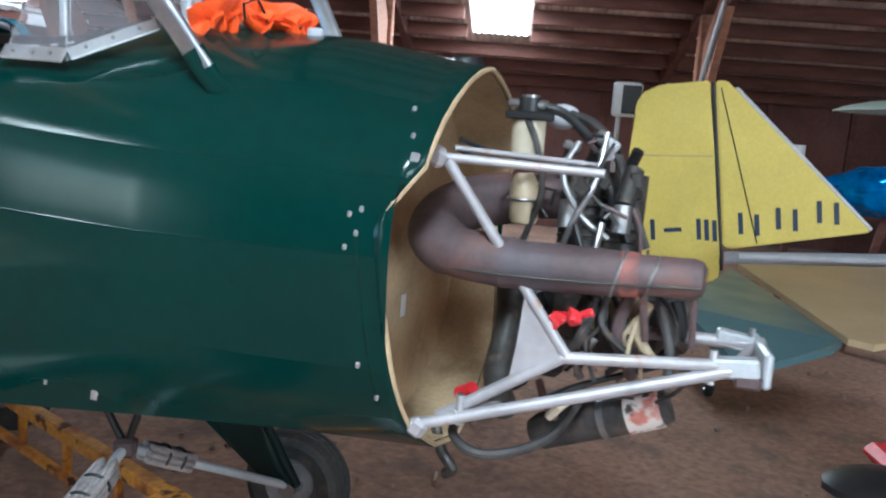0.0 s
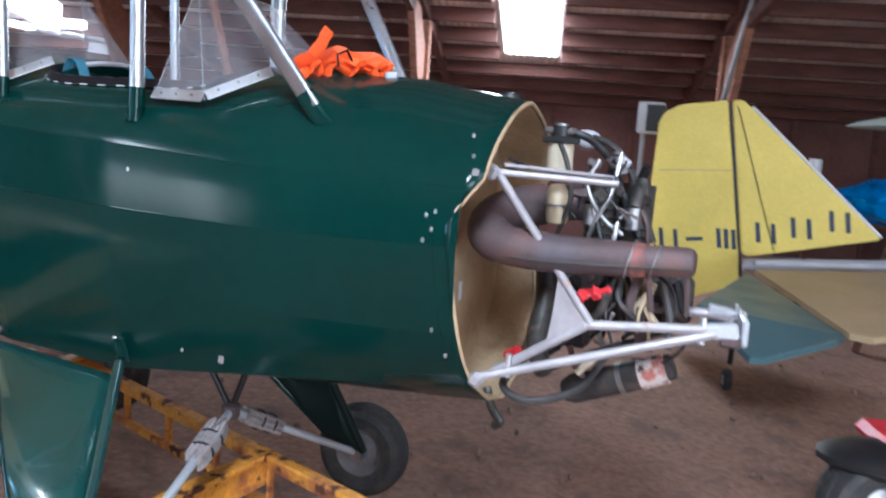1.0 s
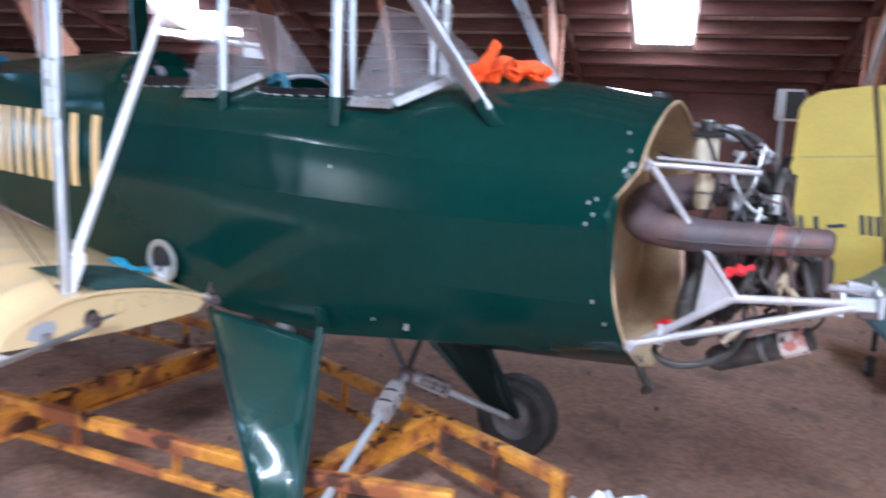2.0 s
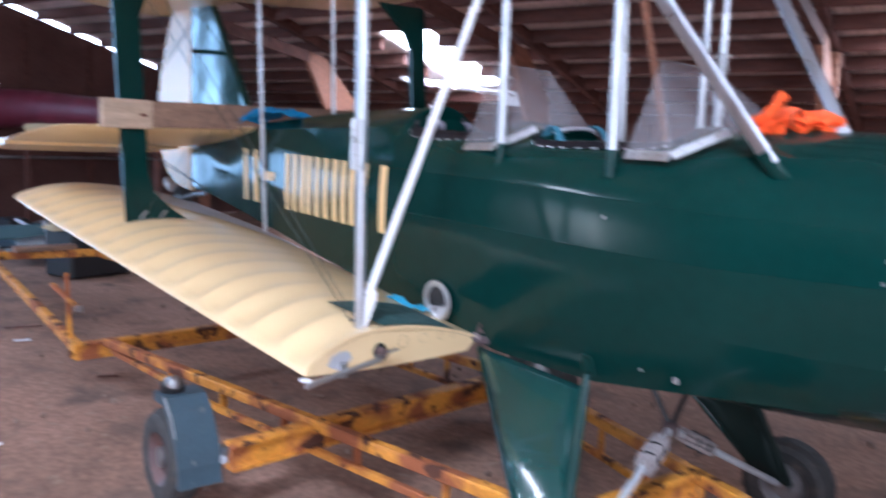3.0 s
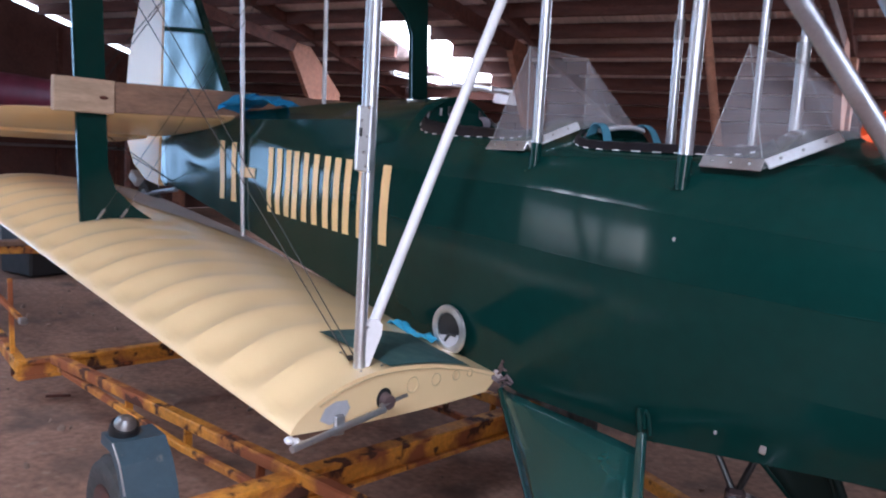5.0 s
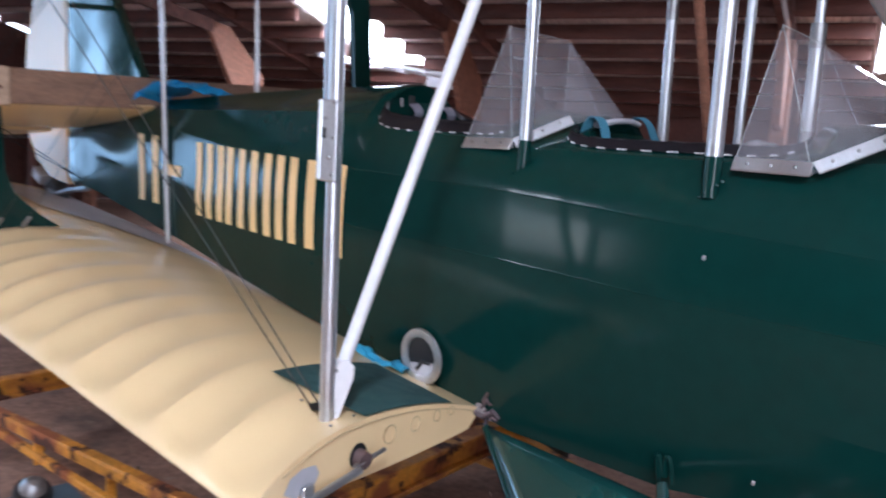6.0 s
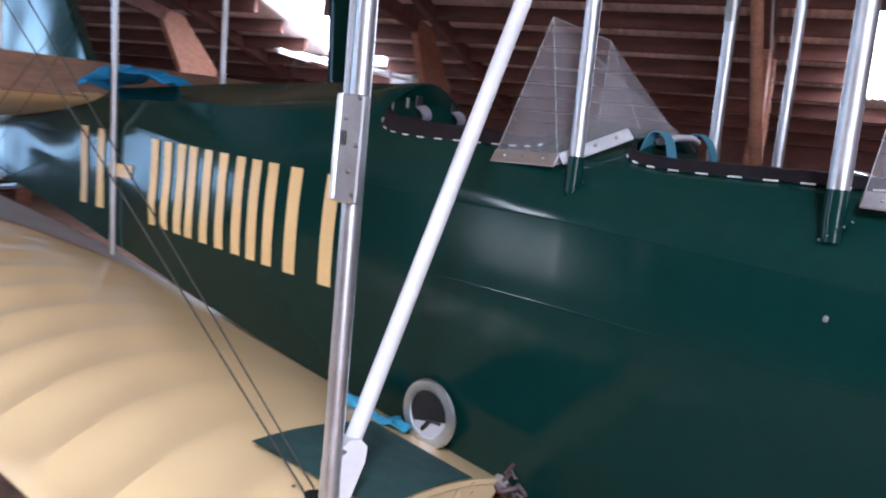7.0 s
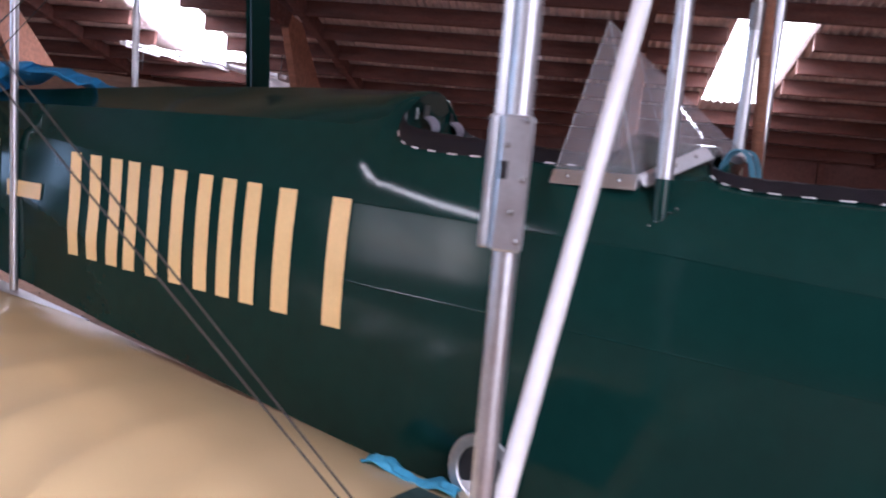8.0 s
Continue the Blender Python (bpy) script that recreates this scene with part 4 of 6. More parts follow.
def screen(dx, tops, name):
    """Folded acrylic windscreen on riveted aluminium strips. dx shifts the rear screen's shape to the front one."""
    rb, r, e, f, t = [Vector(p) for p in ((-1.676, -0.258, 1.395), (-1.505, -0.280, 1.398), (-1.393, -0.176, 1.470), (-1.345, 0.0, 1.492), tops)]
    pts = [rb, r, e, f, t]
    if dx:
        pts = [Vector((-0.923, -0.312, 1.388)), Vector((-0.763, -0.318, 1.386)), Vector((-0.630, -0.215, 1.464)), Vector((-0.575, 0.0, 1.505)), t]
    flip = Matrix.Diagonal((1, -1, 1, 1))
    bm = bmesh.new()
    a = [bm.verts.new(p) for p in pts]
    b = [bm.verts.new(flip @ p) for p in pts]
    b[3] = a[3]
    for v in (a, b):
        bm.faces.new((v[0], v[1], v[4]))
        bm.faces.new((v[1], v[2], v[4]))
    bm.faces.new((a[2], a[3], b[2], b[4], a[4]))
    sc = part(name, bm, PERSPEX, plane, "clear folded acrylic windscreen, slightly dusty", False)
    sc.visible_shadow = False
    for s in (Matrix(), flip):
        for p, q, w in ((pts[0], pts[1], 0.034), (pts[1] + Vector((0.006, 0.004, 0.003)), pts[2], 0.030)):
            p, q = s @ p, s @ q
            side = 1 if p.y > 0 else -1
            lift = Vector((0, 0.004 * side, 0.010))
            st = part("frame_strip", add_beam(bmesh.new(), p + lift, q + lift, 0.005, w, 0.002, up=(0, -0.55 * side, 0.83)), ALU, sc, "riveted aluminium strip")
            for t in (0.2, 0.5, 0.8):
                c = p + (q - p) * t + Vector((0, 0.008 * side, 0.012))
                part("rivet", add_ball(bmesh.new(), c, 0.004, seg=6), STEEL, st)
        for p, q in ((pts[0], pts[4]), (pts[1], pts[4])):
            part("edge", tube([s @ p, s @ q], 0.0011, 5), PERSPEX_EDGE, sc, "bright cut edge of the acrylic")
    part("edge", tube([pts[4], flip @ pts[4]], 0.0011, 5), PERSPEX_EDGE, sc, "bright cut edge of the acrylic")
    return sc


PERSPEX_EDGE = clear("acrylic_edge", (0.6, 0.6, 0.6), 0.45, 0.3)
screen(0, (-1.620, -0.160, 1.724), "rear_windscreen")
screen(1, (-0.895, -0.175, 1.700), "front_windscreen")


def ribbon(pts, across, thick):
    """A strap along points, with its width given as a vector."""
    bm = bmesh.new()
    across = Vector(across)
    pts = [Vector(p) for p in pts]
    rings = []
    for i, p in enumerate(pts):
        d = (pts[min(i + 1, len(pts) - 1)] - pts[max(i - 1, 0)]).normalized()
        n = d.cross(across).normalized() * thick / 2
        rings.append([bm.verts.new(p + across * k + n * h) for k, h in ((-0.5, 1), (0.5, 1), (0.5, -1), (-0.5, -1))])
    for a, b in zip(rings, rings[1:]):
        for k in range(4):
            bm.faces.new((a[k], a[(k + 1) % 4], b[(k + 1) % 4], b[k]))
    bm.faces.new(rings[0])
    bm.faces.new(rings[-1])
    return bm


def cockpit_inside():
    # dark tub below both openings, seat back, bulkhead with harness holes
    bm = bmesh.new()
    rows = []
    for x in (-0.62, -0.85, -1.1, -1.4, -1.6, -1.85, -2.07):
        u = station(x)[1]
        m = station(x)[2]
        rows.append([bm.verts.new((x, y, z)) for y, z in ((-u[0] + 0.02, u[1] + 0.03), (-m[0] + 0.025, m[1]), (-m[0] + 0.07, 0.86), (m[0] - 0.07, 0.86), (m[0] - 0.025, m[1]), (u[0] - 0.02, u[1] + 0.03))])
    for a, b in zip(rows, rows[1:]):
        for k in range(5):
            bm.faces.new((a[k], a[k + 1], b[k + 1], b[k]))
    part("cockpit_lining", bm, BLACK, body, "black cockpit lining")
    for x, lean, name, mat in ((-1.345, 0.0, "seat_back", GREEN), (-2.062, 0.0, "headrest_bulkhead", GREEN)):
        bm = bmesh.new()
        ys = np.linspace(-0.20, 0.20, 11)
        top = [(y, deck_z(x - 0.03, y) - 0.006) for y in ys]
        front = [bm.verts.new((x + 0.03 * (1 - (y / 0.2) ** 2) - 0.02, y, z)) for y, z in top] + [bm.verts.new((x + 0.02, y, 1.12)) for y in ys[::-1]]
        bm.faces.new(front)
        back = bmesh.ops.extrude_face_region(bm, geom=list(bm.faces))["geom"]
        bmesh.ops.translate(bm, vec=(-0.012, 0, 0), verts=[v for v in back if isinstance(v, bmesh.types.BMVert)])
        part(name, bm, mat, body, "green panel at the back of the cockpit", False)
    for y in (-0.055, 0.125):
        face = -2.062 + 0.03 * (1 - (y / 0.2) ** 2) - 0.02
        part("harness_hole", box((0.004, 0.026, 0.028), Matrix.Translation((face + 0.001, y, 1.524)), 0.001), BLACK, body, "square dark harness hole")
        bm = ribbon(curve([(face + 0.004, y + 0.004, 1.512), (face + 0.016, y + 0.010, 1.502), (face + 0.022, y + 0.014, 1.486), (face + 0.012, y + 0.018, 1.470)], 4), (0.004, 0.034, 0.006), 0.004)
        part("harness_strap", bm, WEBBING, body, "folded grey harness strap")
    part("bolt", box((0.004, 0.010, 0.026), Matrix.Translation((-2.056, -0.10, 1.515)), 0.001), STEEL, body)
    for y, y1, z in ((-0.150, -0.138, 1.474), (0.105, 0.165, 1.486)):
        bm = ribbon(curve([(-1.372, y, z - 0.03), (-1.356, y, z + 0.008), (-1.335, y, z + 0.014), (-1.318, y * 0.6 + y1 * 0.4, z - 0.01), (-1.306, y1, z - 0.075)], 5), (0.008, 0.030, 0.0), 0.003)
        part("shoulder_strap", bm, STRAP, body, "faded blue webbing shoulder strap")
    part("seat_frame", tube([(-1.345, -0.135, 1.470), (-1.338, -0.05, 1.484), (-1.338, 0.04, 1.488), (-1.345, 0.10, 1.482)], 0.008, 10, flat=1.4), GREY, body, "pale padded seat back rail")


WEBBING = material("grey_webbing", (0.17, 0.16, 0.20), 0.7, grain=(200, 0.15), blotch=(20, 0.3))
STRAP = material("faded_blue_webbing", (0.05, 0.16, 0.23), 0.7, grain=(200, 0.12), blotch=(15, 0.15))
cockpit_inside()

# crumpled polythene left in the front cockpit
def sheet_heap(name, cx, cy, cz, lx, ly, h, mat, label, category, seed, top=1.0):
    bm = bmesh.new()
    n = 18
    g = []
    for i in range(n + 1):
        row = []
        for j in range(n + 1):
            u, v = i / n * 2 - 1, j / n * 2 - 1
            fall = max(0.0, 1 - (u * u) ** 1.3) * max(0.0, 1 - (v * v) ** 1.3)
            ridge = abs(noise.noise((u * 2.2 + seed, v * 2.2, seed))) + 0.5 * abs(noise.noise((u * 6 + seed, v * 5, 2)))
            row.append(bm.verts.new((cx + u * lx, cy + v * ly, cz + h * (fall ** 0.6 * (0.55 + 0.6 * top * (1 - abs(u + 0.1)))) + 0.25 * h * ridge)))
        g.append(row)
    for i in range(n):
        for j in range(n):
            bm.faces.new((g[i][j], g[i + 1][j], g[i + 1][j + 1], g[i][j + 1]))
    return tagged(part(name, bm, mat), label, category)


sheet_heap("polythene_sheet", -1.00, 0.13, 1.375, 0.15, 0.11, 0.065, POLY, "bunched milky polythene sheet lying in the front cockpit", "plastic sheet", 7.0)


def orange_strap():
    t = thing("tie_down_strap", "bright orange ratchet strap rolled up on the nose deck", "strap")
    base = Vector((-0.50, -0.11, 1.497))
    r = random.Random(4)
    for k in range(9):
        a = base + Vector((-0.075 + 0.02 * k, -0.02 + 0.012 * k + r.uniform(-0.015, 0.015), 0.012 + r.uniform(0, 0.012) - 0.03 * abs(k - 4) / 9))
        pts = [a + Vector((0.026 * math.cos(t2) * r.uniform(0.8, 1.2), 0.012 * math.sin(t2 * 2), 0.020 * math.sin(t2) * r.uniform(0.8, 1.2))) for t2 in np.linspace(0, 5.6, 12)]
        part("fold", tube(pts, 0.0026, 6, flat=7.0, up=(0, 1, 0)), ORANGE, t, "crumpled orange webbing")
    bm = tube(curve([base + Vector((-0.06, -0.03, 0.03)), base + Vector((-0.03, -0.04, 0.055)), base + Vector((-0.018, -0.045, 0.074)), base + Vector((-0.002, -0.05, 0.092))], 6), 0.0018, 8, flat=9.0, up=(0.3, -1, 0))
    part("loose_end", bm, ORANGE, t, "loose orange end sticking up")
    part("buckle", box((0.035, 0.03, 0.028), Matrix.Translation(base + Vector((0.125, 0.07, -0.012))) @ Matrix.Rotation(0.5, 4, "Z"), 0.006), GREY, t, "dull grey ratchet buckle")
    part("band", tube([base + Vector((0.02, -0.035, 0.0)), base + Vector((0.022, -0.045, 0.03)), base + Vector((0.025, 0.0, 0.048)), base + Vector((0.03, 0.04, 0.01))], 0.003, 6), BLACK, t)


orange_strap()


def fittings():
    # screws and clips along the nose joint
    for x, z in ((-0.02, 1.262), (-0.055, 1.345), (-0.035, 1.30), (-0.115, 1.165), (-0.10, 1.135), (-0.118, 1.11), (-0.095, 1.175), (-0.09, 0.905), (-0.06, 0.845), (-0.682, 0.728), (-0.935, 1.201), (-0.80, 0.735)):
        p = side_point(x, z, 0.002) if z < 1.23 else Vector((x, -0.378, z))
        big = (x, z) in ((-0.02, 1.262), (-0.682, 0.728))
        if z > 1.23:
            p.y = -next((y for y in np.linspace(0.40, 0.2, 60) if deck_z(x, y) >= z), 0.3) - 0.002
        part("screw_plate" if big else "screw", box((0.016 if big else 0.008, 0.005, 0.024 if big else 0.011), Matrix.Translation(p) @ Matrix.Rotation(radians(8), 4, "Y"), 0.002), ALU, body)
    # doped joint line of the nose panel
    pts = [side_point(-0.105 + 0.05 * (1.16 - z) / 0.35, z, 0.0005) for z in np.linspace(1.13, 0.83, 14)]
    part("panel_joint", tube(pts, 0.002, 5), GREEN, body)
    part("filler_cap", add_lathe(bmesh.new(), [(0.0, 0.022), (0.03, 0.020), (0.036, 0.010), (0.036, -0.01)], Matrix.Translation((-0.07, 0.06, deck_z(-0.07, 0.06)))), BLACK, body, "black filler cap")
    # hand hole ring above the wing root
    c = Vector((-1.735, -0.318, 0.800))
    m = Matrix.Translation(c) @ Matrix.Rotation(radians(-25), 4, "Y") @ Matrix.Rotation(radians(90), 4, "X")
    bm = bmesh.new()
    n = 32
    prof = ((0.049, 0.0), (0.049, 0.006), (0.052, 0.008), (0.069, 0.008), (0.072, 0.0))
    rings = []
    for r, h in prof:
        rings.append([bm.verts.new(m @ Vector((r * math.cos(2 * math.pi * k / n), 1.14 * r * math.sin(2 * math.pi * k / n), h))) for k in range(n)])
    for a, b in zip(rings, rings[1:]):
        for k in range(n):
            bm.faces.new((a[k], a[(k + 1) % n], b[(k + 1) % n], b[k]))
    ring = part("hand_hole_ring", bm, ALU, body, "bare aluminium ring round a hand hole")
    bm = bmesh.new()
    bm.faces.new([bm.verts.new(m @ Vector((0.047 * math.cos(2 * math.pi * k / n), 0.054 * math.sin(2 * math.pi * k / n), 0.001))) for k in range(n)])
    part("hole", bm, BLACK, ring, "dark hand hole", False)
    # flat pale crescent stands in for the lit floor inside the hole
    bm = bmesh.new()
    bm.faces.new([bm.verts.new(m @ Vector((0.049 * math.cos(a), 0.059 * math.sin(a), 0.003))) for a in [radians(d) for d in range(185, 330, 12)]])
    part("inner_floor", bm, GREY, ring, "pale lit floor seen through the hand hole", False)
    part("rod_end", tube([m @ Vector((-0.03, -0.03, 0.002)), m @ Vector((0.0, -0.015, 0.004)), m @ Vector((0.026, -0.028, 0.003))], 0.006, 8), BLACK, ring)
    # wing hinge fitting, gear lugs
    bm = bmesh.new()
    r = random.Random(5)
    for k in range(14):
        a = Vector((-1.535 + r.uniform(-0.01, 0.05), -0.285 + r.uniform(-0.02, 0.03), 0.685 + r.uniform(-0.025, 0.03)))
        add_tube(bm, [a, a + Vector((r.uniform(-0.03, 0.03), r.uniform(-0.02, 0.02), r.uniform(-0.025, 0.035)))], r.uniform(0.003, 0.006), 6)
    part("wing_hinge", bm, RUSTPIPE, plane, "weathered steel wing hinge bolts")
    part("hinge_wrap", add_ball(bmesh.new(), (-1.545, -0.272, 0.688), (0.026, 0.020, 0.024), seg=10), BUNGEE, plane, "frayed wrapping at the wing hinge")
    for dx in (-0.016, 0.016):
        pts = [(-0.990 + dx, -0.332, 0.675), (-0.992 + dx, -0.346, 0.725), (-0.994 + dx * 0.7, -0.350, 0.742), (-0.996 + dx * 0.4, -0.346, 0.728), (-0.992 + dx * 0.2, -0.338, 0.69)]
        part("gear_lug", tube(curve(pts, 4), 0.006, 8), GREEN, plane, "green steel gear lug")


fittings()


def cloth(name, pts, w, mat, label, category, ripple=0.22):
    """A loose folded strip of cloth along points."""
    c = curve(pts, 6)
    bm = bmesh.new()
    rows = []
    for i, p in enumerate(c):
        k = noise.noise((i * 0.4, 1.7, w * 30))
        rows.append([bm.verts.new(p + Vector((0.3 * w * k, (j / 4 - 0.5) * w, ripple * w * math.sin(j * 2.1 + i * 0.5)))) for j in range(5)])
    for a, b in zip(rows, rows[1:]):
        for j in range(4):
            bm.faces.new((a[j], a[j + 1], b[j + 1], b[j]))
    ob = part(name, bm, mat)
    mod = ob.modifiers.new("cloth", "SOLIDIFY")
    mod.thickness = 0.004
    return tagged(ob, label, category)


LIGHTBLUE = material("light_blue_cloth", (0.06, 0.34, 0.55), 0.65, grain=(120, 0.1), blotch=(12, 0.15))
cloth("rag", [(-1.985, -0.345, 0.775), (-1.955, -0.350, 0.790), (-1.915, -0.350, 0.778), (-1.865, -0.350, 0.762), (-1.82, -0.348, 0.768), (-1.775, -0.345, 0.758)], 0.046, LIGHTBLUE, "crumpled light blue rag lying on the wing root", "rag", 0.12)
cloth("blue_tarp", [(-3.16, 0.03, 1.525), (-3.27, 0.01, 1.555), (-3.39, -0.01, 1.570), (-3.47, -0.04, 1.540), (-3.56, -0.07, 1.495), (-3.66, -0.10, 1.450)], 0.19, BLUECLOTH, "bright blue cloth folded under the plank on the rear deck", "cloth", 0.07)


# ---------------------------------------------------------------- landing gear
def wheel(parent, c, axis, r, w, rim_r, metal=None):
    m = Matrix.Translation(c) @ Vector(axis).to_track_quat("Z", "Y").to_matrix().to_4x4()
    prof = [(rim_r, -w * 0.42), (r * 0.80, -w * 0.5), (r * 0.93, -w * 0.42), (r * 0.985, -w * 0.22), (r, 0), (r * 0.985, w * 0.22), (r * 0.93, w * 0.42), (r * 0.80, w * 0.5), (rim_r, w * 0.42)]
    ty = part("tyre", add_lathe(bmesh.new(), prof + [prof[0]], m, 40), RUBBER, parent, "dusty black tyre")
    for h in (-0.18, 0.0, 0.18):
        ring = [m @ Vector(((r + 0.001) * math.cos(a), (r + 0.001) * math.sin(a), h * w)) for a in [2 * math.pi * k / 40 for k in range(40)]]
        part("tread_rib", tube(ring, 0.004, 5, closed=True), RUBBER, ty)
    rim = [(0.0, w * 0.30), (rim_r * 0.28, w * 0.32), (rim_r * 0.36, w * 0.18), (rim_r * 0.7, w * 0.14), (rim_r * 0.86, w * 0.25), (rim_r * 1.02, w * 0.44)]
    bm = add_lathe(bmesh.new(), rim, m, 32)
    add_lathe(bm, [(a, -h) for a, h in rim], m, 32)
    part("rim", bm, metal or STEEL, parent, "dull steel rim")


def bungee(a, b, k0, k1, name):
    """Axle tube with a pack of lashed rubber cord near its inner end."""
    a, b = Vector(a), Vector(b)
    ax = part(name, tube([a, b], 0.013, 12), DULLALU, plane, "aluminium axle tube")
    m = along(a, b)
    n = (b - a).length
    for i in range(3):
        for s in (-1, 1):
            w = 0.011
            pts = [m @ Vector((n * k0 + (n * (k1 - k0)) * (0.5 - 0.5 * math.cos(t)), s * 0.016 + w * math.sin(t) * 0.8, -0.017 + 0.017 * i)) for t in np.linspace(0, 2 * math.pi, 16, endpoint=False)]
            part("bungee_loop", tube(pts, 0.0092, 7, closed=True), BUNGEE, ax, "grey rubber bungee cord")
    for k in (0.36, 0.70):
        x = n * (k0 + (k1 - k0) * k)
        pts = [m @ Vector((x, 0.036 * math.cos(t), 0.031 * math.sin(t))) for t in np.linspace(0, 2 * math.pi, 14, endpoint=False)]
        part("lashing", tube(pts, 0.004, 6, closed=True), BLACK, ax, "black lashing")
    return ax


def gear():
    hub_n, hub_f, node = Vector((-0.70, -0.90, 0.19)), Vector((-0.67, 0.52, 0.168)), Vector((-0.868, 0.0, 0.455))
    bungee(node, hub_n, 0.08, 0.27, "axle")
    bungee(node, hub_f, 0.10, 0.34, "axle")
    part("axle_node", box((0.055, 0.045, 0.05), Matrix.Translation(node) @ Matrix.Rotation(0.5, 4, "Z"), 0.010), RUSTPIPE, plane, "steel fitting where the axles meet")
    part("node_strut", tube([node, (-0.80, 0.02, 0.66)], 0.010, 8), BLACK, plane)
    part("node_strut", tube([node, (-0.98, -0.02, 0.66)], 0.010, 8), BLACK, plane)
    for hub, s in ((hub_n, -1), (hub_f, 1)):
        t0, t1 = Vector((-1.50, s * 0.315, 0.655)), Vector((-0.985, s * 0.350, 0.628))
        if s > 0:
            t0, t1 = Vector((-1.12, 0.30, 0.64)), Vector((-0.80, 0.31, 0.655))
        # fabric-covered leg between two tubes
        bm = bmesh.new()
        lo = hub + Vector((-0.02, -s * 0.02, 0.02))
        n = 24
        rows = []
        for i in range(n + 1):
            u = i / n
            a, b = t0.lerp(lo + Vector((-0.04 if s > 0 else 0.0, 0, 0)), u), t1.lerp(lo + Vector((0.04, 0, 0)), u)
            row = []
            for j in range(9):
                v = j / 8
                p = a.lerp(b, v) + Vector((0, s * 0.004 * math.sin(math.pi * v), 0.002 * math.sin(math.pi * v)))
                # slack cloth: full above, drawn in below
                p += Vector((0, s * 0.75, 0.66)) * (-0.036 * math.tanh((u - 0.64) / 0.13) * math.sin(math.pi * u) * math.sin(math.pi * v) ** 0.15)
                row.append(bm.verts.new(p))
            rows.append(row)
        for a, b in zip(rows, rows[1:]):
            for j in range(8):
                bm.faces.new((a[j], a[j + 1], b[j + 1], b[j]))
        # far leg gets the copy darkened for shade
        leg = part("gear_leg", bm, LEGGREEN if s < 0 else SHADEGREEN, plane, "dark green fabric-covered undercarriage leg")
        mod = leg.modifiers.new("skin", "SOLIDIFY")
        mod.thickness, mod.offset = 0.02, 0
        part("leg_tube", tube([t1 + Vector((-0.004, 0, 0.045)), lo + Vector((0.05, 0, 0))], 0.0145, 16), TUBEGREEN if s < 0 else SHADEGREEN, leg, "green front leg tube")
        part("leg_tube", tube([t0, lo + Vector((-0.05 if s > 0 else -0.008, 0, 0))], 0.012, 14), GREEN, leg, "green rear leg tube")
        hb = part("wheel_hub", tube([hub + Vector((0, -s * 0.03, 0)), hub + Vector((0, s * 0.11, 0))], 0.028, 14), STEEL, plane)
        wheel(hb, hub + Vector((0, s * 0.05, 0)), (0, 1, 0), 0.185 if s < 0 else 0.168, 0.115, 0.10 if s < 0 else 0.088, RIM)


gear()

# ---------------------------------------------------------------- trailer
trailer = thing("trailer", "rusty yellow lattice trailer standing under the aircraft", "trailer")


def truss(a, b, drop=0.15, n=6, w=0.05):
    a, b = Vector(a), Vector(b)
    part("top_rail", add_beam(bmesh.new(), a, b, w, 0.045, 0.006), TRAILER, trailer, "rusty yellow angle rail", smooth=False)
    d = Vector((0, 0, -drop))
    part("lower_rail", add_beam(bmesh.new(), a + d, b + d, 0.030, 0.028, 0.004), TRAILER, trailer, smooth=False)
    for k in range(1, n):
        p = a + (b - a) * k / n
        part("upright", add_beam(bmesh.new(), p + d, p, 0.032, 0.014, 0.002, up=(1, 0, 0)), TRAILER, trailer, smooth=False)


def lattice(a, b, w=0.07, h=0.088):
    """A cross beam made of two flanges and a web."""
    a, b = Vector(a), Vector(b)
    for dz, hh, ww in ((h / 2, 0.018, w), (-h / 2, 0.018, w), (0, h, 0.022)):
        part("beam_flange" if hh < 0.05 else "beam_web", add_beam(bmesh.new(), a + Vector((0, 0, dz)), b + Vector((0, 0, dz)), ww, hh, 0.003), TRAILER, trailer, smooth=False)


near_rail = (Vector((-3.74, -0.815, 0.30)), Vector((-0.9, -0.605, 0.30)))
part("top_rail", add_beam(bmesh.new(), *near_rail, 0.05, 0.045, 0.006), TRAILER, trailer, "rusty yellow angle rail", smooth=False)
low_rail = (Vector((-3.70, -0.81, 0.262)), Vector((-2.65, -0.755, 0.205)), Vector((-0.9, -0.605, 0.185)))
for a, b in zip(low_rail, low_rail[1:]):
    part("lower_rail", add_beam(bmesh.new(), a, b, 0.030, 0.028, 0.004), TRAILER, trailer, smooth=False)
for x in (-3.08, -2.65, -2.21, -1.77, -1.33):
    y = -0.815 + 0.21 * (x + 3.74) / 2.84
    part("upright", add_beam(bmesh.new(), (x, y, 0.19), (x, y, 0.30), 0.032, 0.014, 0.002, up=(1, 0, 0)), TRAILER, trailer, smooth=False)
truss((-1.98, 0.60, 0.25), (-0.22, -0.08, 0.25), n=6)
truss((-3.84, 0.66, 0.25), (-1.98, 0.60, 0.25), n=6)
truss((-0.9, -0.605, 0.30), (-0.42, -0.47, 0.30), n=3)
lattice((-2.02, -1.06, 0.253), (-2.06, 0.62, 0.243))
lattice((-3.77, -0.975, 0.260), (-3.82, 0.66, 0.240), 0.06, 0.07)
lattice((-0.96, -0.68, 0.22), (-0.84, 0.16, 0.22), 0.06, 0.085)
part("rear_rail", add_beam(bmesh.new(), (-3.77, -0.955, 0.28), (-7.40, -0.41, 0.28), 0.05, 0.06, 0.006), TRAILER, trailer, smooth=False)
